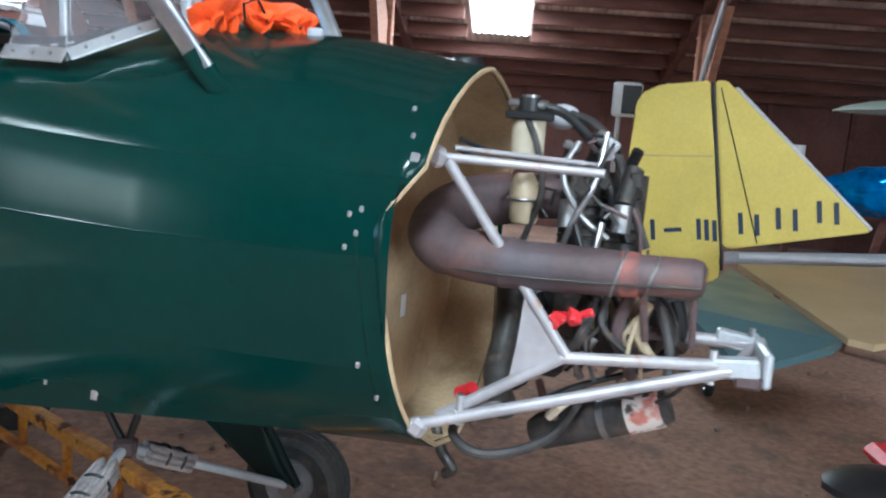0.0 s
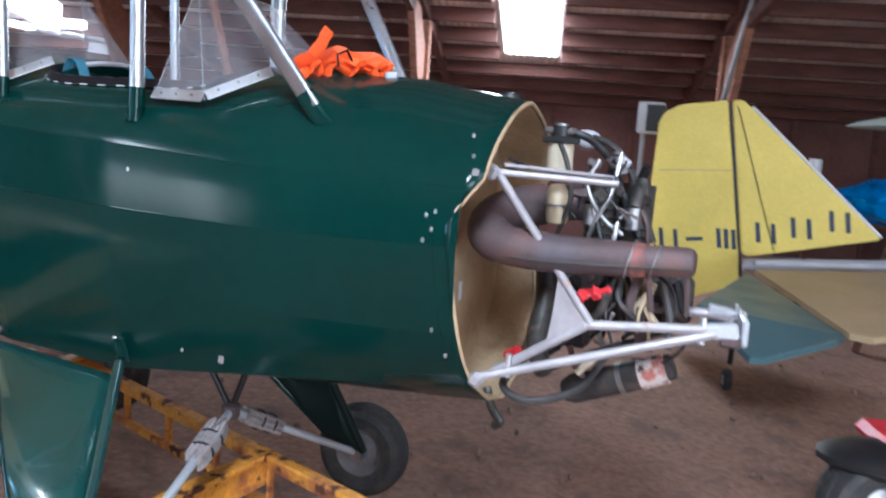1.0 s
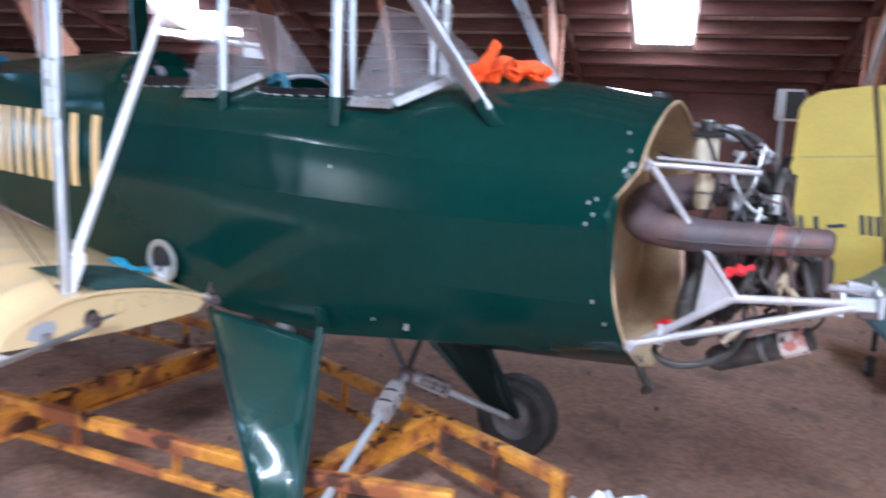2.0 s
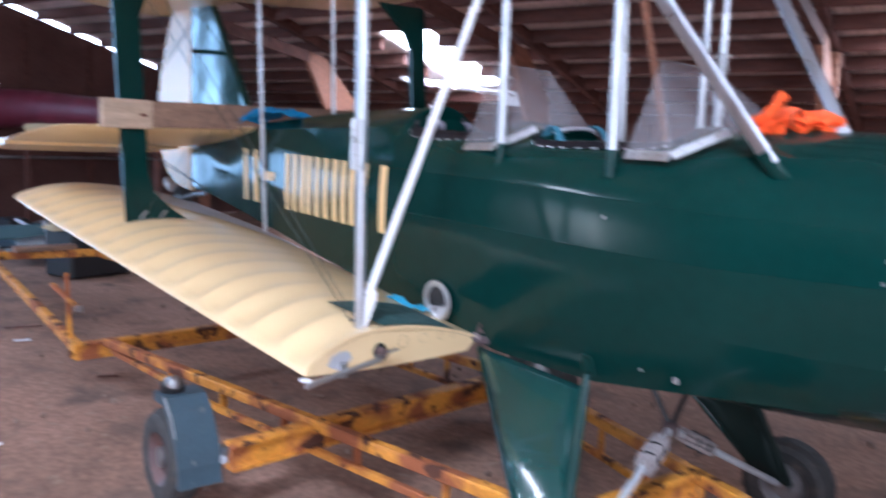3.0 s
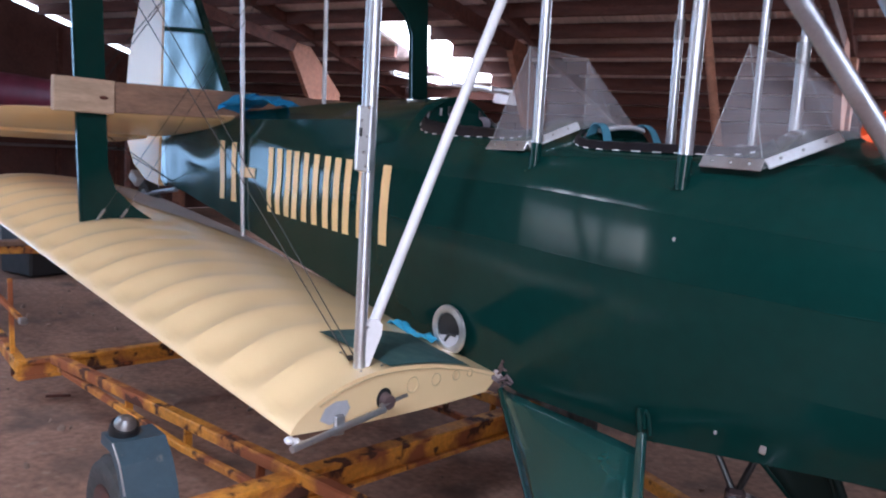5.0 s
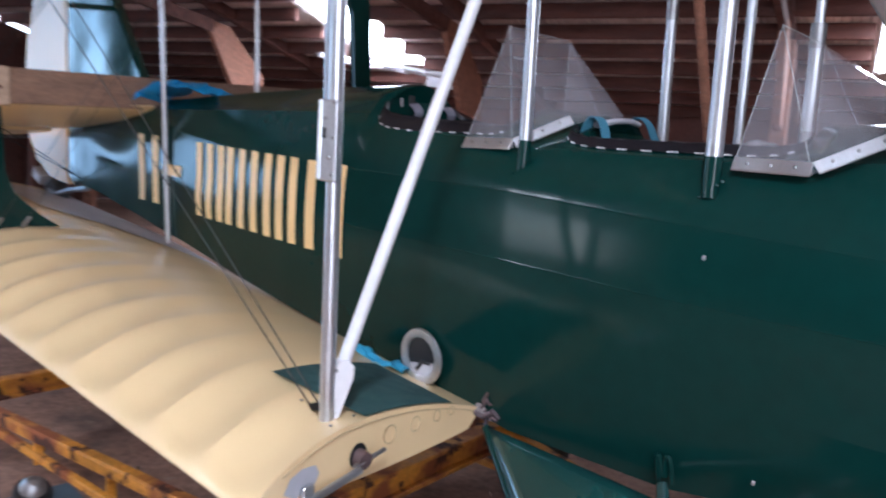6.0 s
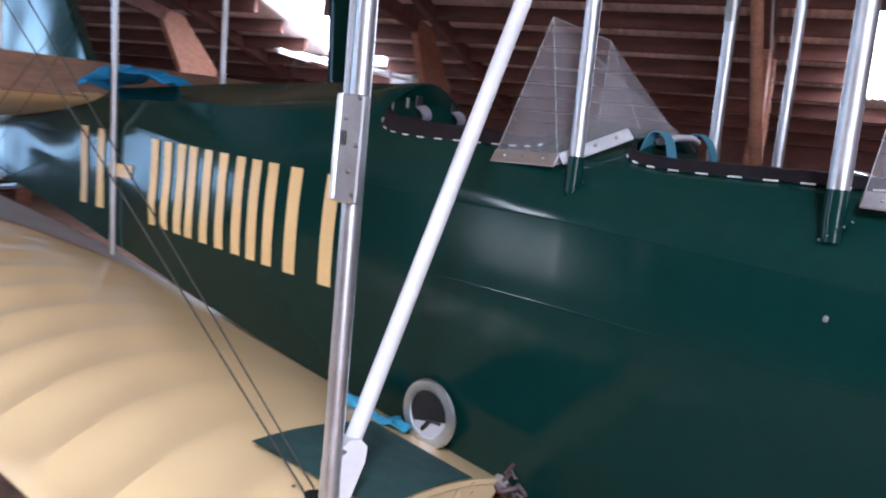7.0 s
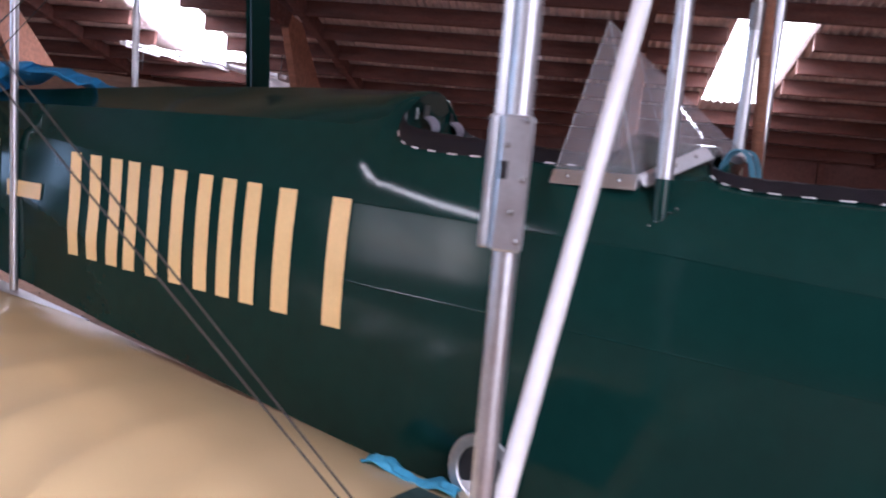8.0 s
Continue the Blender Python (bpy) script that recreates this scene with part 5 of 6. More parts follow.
part("rear_rail", add_beam(bmesh.new(), (-3.86, 0.66, 0.27), (-7.25, 0.50, 0.27), 0.05, 0.06, 0.006), TRAILER, trailer, smooth=False)
part("rear_bar", add_beam(bmesh.new(), (-7.42, -0.43, 0.28), (-7.25, 0.53, 0.28), 0.06, 0.07, 0.006), TRAILER, trailer, smooth=False)
part("rear_block", box((0.12, 0.55, 0.05), Matrix.Translation((-7.33, 0.05, 0.338)), 0.01), PLANK, trailer, "grey weathered timber block")
part("side_post", add_beam(bmesh.new(), (-3.89, -0.945, 0.20), (-3.90, -0.960, 0.66), 0.022, 0.010, 0.002, up=(1, 0, 0)), TRAILER, trailer, smooth=False)
part("side_arm", add_beam(bmesh.new(), (-4.01, -0.995, 0.585), (-3.73, -0.965, 0.500), 0.022, 0.024, 0.003), TRAILER, trailer, smooth=False)
part("arm_bolt", box((0.03, 0.03, 0.03), Matrix.Translation((-3.718, -0.964, 0.498)), 0.004), STEEL, trailer)
for x, y in ((-3.86, 0.66), (-0.25, -0.07), (-0.44, -0.50)):
    part("support_leg", add_beam(bmesh.new(), (x, y, 0.0), (x, y, 0.24), 0.045, 0.045, 0.004, up=(1, 0, 0)), TRAILER, trailer, smooth=False)
part("wheel_axle", tube([(-2.32, -1.06, 0.200), (-2.05, -1.0, 0.235)], 0.03, 10), STEEL, trailer)
hub = part("wheel_hub", tube([(-2.32, -1.185, 0.19), (-2.30, -1.03, 0.19)], 0.04, 14), STEEL, trailer)
wheel(hub, (-2.31, -1.145, 0.185), (0.10, 1, 0), 0.185, 0.115, 0.10, RUSTPIPE)
hub2 = part("wheel_hub", tube([(-2.06, 0.72, 0.215), (-2.06, 0.62, 0.215)], 0.04, 14), STEEL, trailer)
wheel(hub2, (-2.06, 0.78, 0.215), (0, 1, 0), 0.215, 0.125, 0.115)


def mudguard():
    """Angular folded steel guard over the near wheel, with a lamp on it."""
    m = Matrix.Translation((-2.29, -1.115, 0.215)) @ Matrix.Rotation(radians(-6), 4, "Z") @ Matrix.Scale(0.84, 4)
    prof = [(-0.10, 0.262), (0.035, 0.262), (0.110, 0.205), (0.170, 0.115), (0.212, -0.01), (0.225, -0.10)]
    bm = bmesh.new()
    outer = [[bm.verts.new(m @ Vector((x, y, z))) for x, z in prof] for y in (-0.085, 0.105)]
    inner = [[bm.verts.new(m @ Vector((x * 0.97, y, z * 0.97 - 0.004))) for x, z in prof] for y in (-0.085, 0.105)]
    for k in range(len(prof) - 1):
        bm.faces.new((outer[0][k], outer[0][k + 1], outer[1][k + 1], outer[1][k]))
        bm.faces.new((inner[0][k + 1], inner[0][k], inner[1][k], inner[1][k + 1]))
        for s in (0, 1):
            bm.faces.new((outer[s][k], outer[s][k + 1], inner[s][k + 1], inner[s][k]))
    # side lip
    lip = [bm.verts.new(m @ Vector((x * 0.90 - 0.012, -0.086, z * 0.90 - 0.016))) for x, z in prof]
    for k in range(len(prof) - 1):
        bm.faces.new((outer[0][k], outer[0][k + 1], lip[k + 1], lip[k]))
    g = part("mudguard", bm, GREYPAINT, trailer, "folded blue-grey steel mudguard", False)
    part("marker_lamp", add_lathe(bmesh.new(), [(0.0, 0.060), (0.020, 0.056), (0.036, 0.040), (0.044, 0.012), (0.044, 0.0)], m @ Matrix.Translation((-0.045, -0.02, 0.280)) @ Matrix.Rotation(radians(25), 4, "Y")), STEEL, g, "round dusty marker lamp")
    part("lamp_base", add_lathe(bmesh.new(), [(0.0, 0.024), (0.050, 0.024), (0.054, 0.012), (0.054, -0.03)], m @ Matrix.Translation((-0.045, -0.02, 0.280)) @ Matrix.Rotation(radians(25), 4, "Y")), BLACK, g, "black lamp housing")
    # pale strip painting the light along the guard's upper lip
    edge = [m @ Vector((x + 0.002, -0.086, z + 0.002)) for x, z in prof[1:4]]
    part("lit_edge", tube(edge, 0.0032, 6), ALU, g, "bright lit edge of the guard")
    part("guard_bracket", box((0.02, 0.05, 0.035), m @ Matrix.Translation((0.225, 0.12, 0.0)), 0.004), GREY, g)


mudguard()


# ---------------------------------------------------------------- engine on its mount
def engine_bay():
    V3 = Vector
    rnd = random.Random(11)
    # twin-pipe exhaust: comes round from behind and runs forward along the side
    ex = part("exhaust", tube(curve([(0.20, 0.02, 1.20), (0.08, -0.02, 1.188), (-0.015, -0.085, 1.165), (-0.036, -0.175, 1.125), (0.022, -0.232, 1.100), (0.13, -0.246, 1.093)], 7), [0.046] * 8 + [0.053] * 12 + [0.051] * 8 + [0.046] * 8, 20), RUSTPIPE, plane, "rusty purple-brown exhaust elbow")
    part("silencer", tube([(0.12, -0.246, 1.093), (0.15, -0.246, 1.093), (0.30, -0.247, 1.098), (0.325, -0.247, 1.100), (0.34, -0.247, 1.101), (0.440, -0.247, 1.106), (0.452, -0.247, 1.107), (0.458, -0.247, 1.107)], [0.046, 0.0435, 0.040, 0.038, 0.0345, 0.0335, 0.029, 0.018], 20), RUSTPIPE, ex, "rusty exhaust silencer")
    part("pipe_seam", tube(curve([(-0.03, -0.218, 1.088), (0.015, -0.268, 1.077), (0.13, -0.2915, 1.079), (0.30, -0.2865, 1.086), (0.45, -0.279, 1.096)], 6), 0.0026, 6), WIRE, ex, "dark welded seam")
    for x, r in ((0.318, 0.041), (0.372, 0.0355)):
        ring = [V3((x + 0.01 * math.sin(a), -0.247 + r * math.cos(a), 1.10 + r * math.sin(a))) for a in [2 * math.pi * k / 20 for k in range(20)]]
        part("clamp", tube(ring, 0.0028, 6, closed=True), STEEL, ex, "wire clamp")
    part("exhaust_stay", tube([(0.442, -0.25, 1.08), (0.448, -0.22, 0.985)], 0.006, 8), RUSTPIPE, ex)
    part("exhaust_spring", tube([(0.36, -0.25, 1.075), (0.372, -0.22, 0.985)], 0.007, 8), RUSTPIPE, ex)

    # mount: white-grey tubes in a pyramid from the nose to the gearbox plate
    mount = part("engine_mount", tube([(-0.01, -0.298, 0.785), (0.02, -0.292, 0.795), (0.515, -0.212, 0.952)], [0.014, 0.0112, 0.0112], 12), MOUNT, plane, "pale painted tubular engine mount")
    for a, b, r in (
        ((0.015, -0.285, 1.262), (0.245, -0.252, 0.945), 0.0098),
        ((0.03, -0.275, 0.802), (0.235, -0.252, 0.938), 0.0115),
        ((0.235, -0.252, 0.940), (0.535, -0.205, 0.962), 0.0112),
        ((0.285, -0.085, 0.965), (0.545, -0.09, 0.974), 0.0125),
        ((0.01, -0.282, 1.268), (0.275, -0.235, 1.262), 0.0078),
        ((0.02, -0.270, 1.285), (0.25, -0.11, 1.270), 0.0050),
        ((0.515, -0.212, 0.955), (0.555, -0.09, 0.974), 0.0085),
        ((0.06, -0.29, 0.815), (0.12, -0.15, 0.80), 0.0100),
    ):
        part("mount_tube", tube([a, b], r, 12), MOUNT, mount)
    bm = bmesh.new()
    f = [bm.verts.new(p) for p in ((0.165, -0.262, 1.045), (0.248, -0.258, 0.948), (0.150, -0.262, 0.890), (0.158, -0.262, 0.95))]
    bm.faces.new(f)
    gus = part("gusset", bm, MOUNT, mount, "triangular sheet gusset", False)
    gm = gus.modifiers.new("plate", "SOLIDIFY")
    gm.thickness = 0.004
    for p in ((0.0, -0.298, 0.783), (-0.005, -0.285, 1.268)):
        part("mount_lug", box((0.034, 0.026, 0.036), Matrix.Translation(p) @ Matrix.Rotation(0.5, 4, "Y"), 0.008), MOUNT, mount, "bolted mount lug")
    part("gearbox_plate", box((0.014, 0.16, 0.062), Matrix.Translation((0.566, -0.135, 0.960)) @ Matrix.Rotation(0.1, 4, "Z"), 0.005), DULLALU, mount, "dull aluminium end plate")
    part("end_channel", box((0.085, 0.032, 0.030), Matrix.Translation((0.532, -0.085, 0.976)) @ Matrix.Rotation(0.12, 4, "Y"), 0.004), DULLALU, mount, "square aluminium channel end")
    part("end_bolt", tube([(0.55, -0.085, 0.985), (0.55, -0.085, 1.004)], 0.006, 8), STEEL, mount)
    part("end_clip", box((0.045, 0.034, 0.024), Matrix.Translation((0.545, -0.204, 0.938)), 0.005), RUSTPIPE, mount, "rusty clip under the tube end")
    part("end_clamp", box((0.078, 0.034, 0.034), Matrix.Translation((0.522, -0.205, 0.958)) @ Matrix.Rotation(-0.12, 4, "Y"), 0.005), DULLALU, mount)
    for x in (0.07, 0.485):
        part("band", tube([(x, -0.292 + 0.162 * x, 0.775 + 0.31 * x), (x, -0.292 + 0.162 * x, 0.83 + 0.32 * x)], 0.008, 8), ALU, mount)

    # engine: crankcase, two finned cylinders, carburettors, gearbox
    en = part("engine_block", box((0.25, 0.20, 0.19), Matrix.Translation((0.285, 0.03, 0.985)), 0.025), DARKMETAL, plane, "dark oily two-cylinder engine")
    part("gearbox", tube([(0.40, 0.03, 0.975), (0.425, 0.03, 0.975), (0.45, 0.03, 0.975)], [0.078, 0.074, 0.050], 20), DARKMETAL, en)
    for x in (0.205, 0.285):
        cy = part("cylinder", tube([(x, 0.04, 1.08), (x, 0.06, 1.25)], 0.045, 16), DARKMETAL, en)
        for k in range(7):
            z = 1.10 + k * 0.021
            part("fin", box((0.078, 0.105, 0.006), Matrix.Translation((x, 0.042 + 0.1 * (z - 1.08), z)), 0.002), DARKMETAL, cy)
        part("plug_cap", tube([(x, 0.06, 1.25), (x + 0.02, 0.04, 1.30)], 0.012, 10), BLACK, cy)
    for x in (0.20, 0.30):
        c = part("carburettor", tube([(x, -0.10, 1.20), (x + 0.01, -0.06, 1.265)], 0.018, 14), DARKMETAL, en, "dull alloy carburettor")
        part("bowl", tube([(x, -0.11, 1.15), (x, -0.10, 1.20)], 0.018, 12), STEEL, c)
    part("air_filter", add_ball(bmesh.new(), (0.15, 0.03, 1.355), (0.036, 0.03, 0.026), seg=14), GREY, en, "pale air filter")
    part("filter_plate", box((0.075, 0.06, 0.016), Matrix.Translation((0.105, -0.09, 1.372)), 0.005), STEEL, en)

    # expansion bottles
    b = part("coolant_bottle", tube([(0.112, -0.105, 1.258), (0.112, -0.105, 1.268), (0.111, -0.105, 1.340), (0.110, -0.105, 1.350), (0.110, -0.105, 1.362)], [0.027, 0.032, 0.032, 0.021, 0.016], 18), PLASTIC, plane, "cream plastic expansion bottle")
    cap = part("cap", tube([(0.110, -0.105, 1.356), (0.110, -0.105, 1.384)], 0.023, 16), BLACK, b, "black screw cap")
    part("cap_top", tube([(0.110, -0.105, 1.384), (0.110, -0.105, 1.389)], 0.017, 16), STEEL, cap)
    part("bracket", box((0.09, 0.014, 0.016), Matrix.Translation((0.118, -0.138, 1.350)), 0.003), BLACK, b)
    ob = part("oil_bottle", tube([(0.118, -0.11, 1.150), (0.118, -0.11, 1.158), (0.114, -0.108, 1.222), (0.112, -0.107, 1.244)], [0.024, 0.028, 0.028, 0.016], 18), STAINED, plane, "stained plastic oil bottle")
    part("strap", tube([V3((0.116 + 0.031 * math.cos(a), -0.109 + 0.031 * math.sin(a), 1.195)) for a in [2 * math.pi * k / 18 for k in range(18)]], 0.003, 6, closed=True), STEEL, ob)

    # dark tank and hoses in front of the firewall
    part("header_tank", box((0.055, 0.12, 0.20), Matrix.Translation((0.135, -0.06, 0.915)) @ Matrix.Rotation(0.12, 4, "Y"), 0.02), BLACK, plane, "black header tank")
    part("air_box", box((0.09, 0.10, 0.10), Matrix.Translation((0.10, 0.05, 0.985)), 0.02), BLACK, plane)
    # added black box that darkens the shaded bay behind the hoses
    part("dark_filler", box((0.13, 0.20, 0.20), Matrix.Translation((0.13, 0.16, 0.90)), 0.015), BLACK, plane, "black box added to darken the engine bay")
    part("ribbed_hose", tube(curve([(0.12, -0.12, 0.78), (0.105, -0.16, 0.86), (0.115, -0.14, 0.96), (0.10, -0.10, 1.06)], 6), 0.026, 12), DARKMETAL, plane, "dark ribbed hose")
    rad = part("starter_motor", tube([(0.165, -0.04, 0.712), (0.185, -0.042, 0.722), (0.395, -0.06, 0.812), (0.425, -0.062, 0.826)], [0.028, 0.0375, 0.0375, 0.030], 18), HOSE, plane, "black silencer drum under the engine")
    part("worn_end", tube([(0.350, -0.060, 0.793), (0.412, -0.064, 0.818)], [0.0385, 0.0360], 18), WORN, rad, "chipped pale red end")
    part("drum_band", tube([(0.30, -0.0535, 0.771), (0.312, -0.0545, 0.776)], 0.0395, 18), STEEL, rad)
    bm = bmesh.new()
    for c, r in (((0.205, -0.258, 1.008), (0.018, 0.012, 0.012)), ((0.228, -0.262, 1.013), (0.015, 0.010, 0.014)), ((0.248, -0.262, 1.024), (0.014, 0.008, 0.007)), ((0.192, -0.255, 0.998), (0.008, 0.008, 0.012))):
        add_ball(bm, c, r, seg=16)
    for v in bm.verts:
        v.co += Vector((0.024, 0, 0.004)) + 0.012 * noise.noise_vector(v.co * 55) + 0.004 * noise.noise_vector(v.co * 160)
    part("knotted_rag", bm, RED, plane, "bright red rag tied on the mount")
    part("red_cap", tube([(0.045, -0.20, 0.825), (0.075, -0.215, 0.845)], 0.013, 10), RED, plane, "small red cap")
    hoses = [
        [(0.06, -0.10, 0.79), (0.05, -0.24, 0.765), (0.12, -0.27, 0.745), (0.22, -0.20, 0.77), (0.27, -0.10, 0.84)],
        [(0.10, -0.10, 0.80), (0.11, -0.20, 0.80), (0.17, -0.21, 0.82), (0.25, -0.16, 0.86), (0.40, -0.13, 0.92)],
        [(0.11, -0.13, 1.35), (0.14, -0.16, 1.30), (0.155, -0.15, 1.22), (0.13, -0.12, 1.14), (0.10, -0.10, 1.06)],
        [(0.13, -0.10, 1.37), (0.18, -0.09, 1.355), (0.235, -0.07, 1.30), (0.262, -0.08, 1.24), (0.31, -0.07, 1.13)],
        [(0.17, 0.0, 1.36), (0.22, -0.02, 1.345), (0.268, -0.05, 1.30), (0.305, -0.06, 1.22), (0.345, -0.05, 1.12)],
        [(0.21, -0.12, 1.31), (0.19, -0.14, 1.25), (0.23, -0.15, 1.18), (0.28, -0.13, 1.14)],
        [(0.26, -0.12, 1.33), (0.25, -0.15, 1.24), (0.22, -0.16, 1.17), (0.20, -0.15, 1.11)],
        [(0.30, -0.15, 1.05), (0.33, -0.20, 1.01), (0.35, -0.20, 0.95), (0.31, -0.16, 0.90)],
        [(0.36, -0.12, 1.06), (0.41, -0.17, 1.03), (0.42, -0.17, 0.97), (0.38, -0.12, 0.92)],
        [(0.24, -0.10, 1.06), (0.26, -0.17, 1.02), (0.27, -0.17, 0.94), (0.23, -0.12, 0.88)],
        [(0.02, -0.27, 1.285), (0.07, -0.22, 1.262), (0.12, -0.17, 1.268), (0.18, -0.14, 1.275)],
        [(0.02, -0.24, 1.30), (0.06, -0.21, 1.285), (0.11, -0.15, 1.272)],
        [(0.40, -0.10, 0.84), (0.44, -0.12, 0.88), (0.46, -0.14, 0.94)],
    ]
    for k, h in enumerate(hoses):
        part("hose" if k < 6 else "cable", tube(curve(h, 6), 0.0095 if k in (0, 3, 4) else 0.006 if k < 8 else 0.004, 8), (HOSE, BLACK)[k % 2] if k not in (5, 6) else STEEL, plane)
    for k in range(16):
        a = V3((rnd.uniform(0.14, 0.36), rnd.uniform(-0.17, -0.05), rnd.uniform(1.12, 1.33)))
        b = a + V3((rnd.uniform(-0.06, 0.07), rnd.uniform(-0.02, 0.03), rnd.uniform(-0.12, 0.05)))
        part("rod", tube([a, (a + b) / 2 + V3((rnd.uniform(-0.02, 0.02), -0.01, rnd.uniform(-0.01, 0.02))), b], rnd.choice((0.003, 0.004, 0.006)), 7), rnd.choice((STEEL, WIRE, BLACK, BLACK, RUSTPIPE)), en)
    for k in range(14):
        a = V3((rnd.uniform(0.16, 0.42), rnd.uniform(-0.19, -0.07), rnd.uniform(0.84, 1.05)))
        b = a + V3((rnd.uniform(-0.05, 0.05), rnd.uniform(-0.02, 0.02), rnd.uniform(-0.08, 0.06)))
        part("rod", tube([a, (a + b) / 2 + V3((rnd.uniform(-0.02, 0.02), -0.01, rnd.uniform(-0.01, 0.02))), b], rnd.choice((0.003, 0.005, 0.008)), 7), rnd.choice((STEEL, BLACK, BLACK, RUSTPIPE, PLASTIC)), en)
    for k in range(8):
        a = V3((rnd.uniform(0.18, 0.32), rnd.uniform(-0.16, -0.08), rnd.uniform(1.14, 1.34)))
        part("fitting", box((rnd.uniform(0.015, 0.035), 0.02, rnd.uniform(0.015, 0.03)), Matrix.Translation(a) @ Matrix.Rotation(rnd.uniform(0, 1.5), 4, "Y"), 0.003), rnd.choice((DARKMETAL, STEEL, GREY)), en)
    # loose loom, springs and pipes hanging between the silencer and the lower tubes
    for k in range(26):
        a = V3((rnd.uniform(0.24, 0.43), rnd.uniform(-0.21, -0.10), rnd.uniform(1.02, 1.075)))
        b = V3((a.x + rnd.uniform(-0.05, 0.06), a.y + rnd.uniform(-0.03, 0.05), rnd.uniform(0.89, 0.965)))
        c = (a + b) / 2 + V3((rnd.uniform(-0.03, 0.03), rnd.uniform(-0.03, 0.0), 0))
        part("loom", tube(curve([a, c, b], 5), rnd.choice((0.004, 0.006, 0.009, 0.012)), 7), rnd.choice((HOSE, HOSE, DARKMETAL, RUSTPIPE, BLACK, STAINED)), en)
    part("weld_collar", tube([(0.322, -0.247, 1.0995), (0.352, -0.247, 1.101)], [0.0395, 0.0375], 20), RUSTCOLLAR, ex, "orange rusted weld collar")
    # papers and clips on the bare fibreglass
    part("label_plate", box((0.004, 0.022, 0.05), Matrix.Translation((-0.157, 0.015, 0.924)), 0.001), WHITE, plane, "small white plate")
    part("drain_hose", tube(curve([(-0.05, -0.02, 0.68), (-0.03, -0.03, 0.63), (0.0, -0.04, 0.60), (-0.02, -0.02, 0.575)], 5), 0.012, 10), DARKMETAL, plane, "dark drain hose end")


HOSE = material("dull_grey_hose", (0.040, 0.036, 0.036), 0.6, grain=(60, 0.2), blotch=(12, 0.35), spots=[(18, 0.55, 0.75, (0.12, 0.085, 0.07), 0.8)])
MOUNT = material("pale_mount_paint", (0.37, 0.35, 0.37), 0.38, 0.25, grain=(60, 0.06), blotch=(9, 0.14), spots=[(16, 0.62, 0.72, (0.35, 0.18, 0.10), 0.7)])
RUSTCOLLAR = material("orange_rust", (0.16, 0.075, 0.07), 0.7, grain=(70, 0.2), blotch=(16, 0.3), spots=[(14, 0.5, 0.66, (0.42, 0.13, 0.10), 0.85)], bump=0.15, bump_scale=120)
STAINED = material("stained_bottle", (0.42, 0.33, 0.22), 0.4, grain=(30, 0.06), blotch=(9, 0.25))
DARKMETAL = material("oily_dark_metal", (0.07, 0.065, 0.062), 0.45, 0.5, grain=(60, 0.2), blotch=(14, 0.4), spots=[(22, 0.6, 0.75, (0.22, 0.17, 0.13), 0.6)])
WORN = material("chipped_red_paint", (0.45, 0.16, 0.13), 0.6, grain=(60, 0.15), blotch=(14, 0.3), spots=[(22, 0.42, 0.5, (0.62, 0.55, 0.52), 0.6), (30, 0.6, 0.66, (0.05, 0.04, 0.04), 0.7)])
engine_bay()


# ---------------------------------------------------------------- the yellow aircraft behind
other = thing("yellow_microlight", "faded yellow microlight with teal and beige tail surfaces", "aircraft")
FY = 3.8
fm = Matrix.Translation((0, FY, 0)) @ XZ
part("rudder", plate([(-0.035, 1.53), (0.0, 1.60), (0.10, 1.655), (0.40, 1.70), (0.415, 1.60), (0.60, 0.62), (0.60, 0.46), (0.30, 0.33), (0.15, 0.25), (0.05, 0.30), (-0.08, 0.62), (-0.05, 1.0)], 0.05, fm, 0.01), YELLOW, other, "faded yellow fabric rudder")
part("fin", plate([(0.43, 1.70), (0.50, 1.705), (0.55, 1.66), (1.40, 0.90), (1.43, 0.86), (0.64, 0.66), (0.60, 0.68)], 0.05, fm, 0.01), YELLOW, other, "faded yellow fabric fin")
part("hinge_line", tube([(0.42, FY - 0.015, 1.69), (0.612, FY - 0.015, 0.52)], 0.011, 8), BLACK, other, "dark hinge gap")
part("seam", tube([(0.0, FY - 0.027, 1.20), (0.48, FY - 0.027, 1.235)], 0.004, 6), TANFAB, other)
part("fin_edge", tube([(0.56, FY - 0.01, 1.665), (1.43, FY - 0.01, 0.875)], 0.012, 8), WHITE, other, "white leading edge strip")
part("wire", tube([(0.47, FY - 0.03, 1.66), (0.80, FY - 0.03, 0.72)], 0.0035, 6), BLACK, other)
for x, z, n in ((0.05, 0.665, 2), (0.43, 0.70, 3), (0.675, 0.765, 2), (0.89, 0.82, 2), (1.115, 0.885, 2)):
    for k in range(n):
        w = 0.028
        part("marking_bar", box((w, 0.006, 0.135), Matrix.Translation((x + w / 2 + k * (0.125 - w) / max(1, n - 1), FY - 0.029, z + 0.0675)) @ Matrix.Rotation(radians(-9), 4, "Y"), 0.001), NAVY, other, "navy painted bar")
part("marking_bar", box((0.11, 0.006, 0.026), Matrix.Translation((0.285, FY - 0.029, 0.745)) @ Matrix.Rotation(radians(-9), 4, "Y"), 0.001), NAVY, other, "navy painted bar")


def flat_surface(name, pts, mat, label):
    bm = bmesh.new()
    bm.faces.new([bm.verts.new(p) for p in pts])
    ob = part(name, bm, mat, other, label, False)
    mod = ob.modifiers.new("skin", "SOLIDIFY")
    mod.thickness, mod.offset = 0.03, 0
    return ob


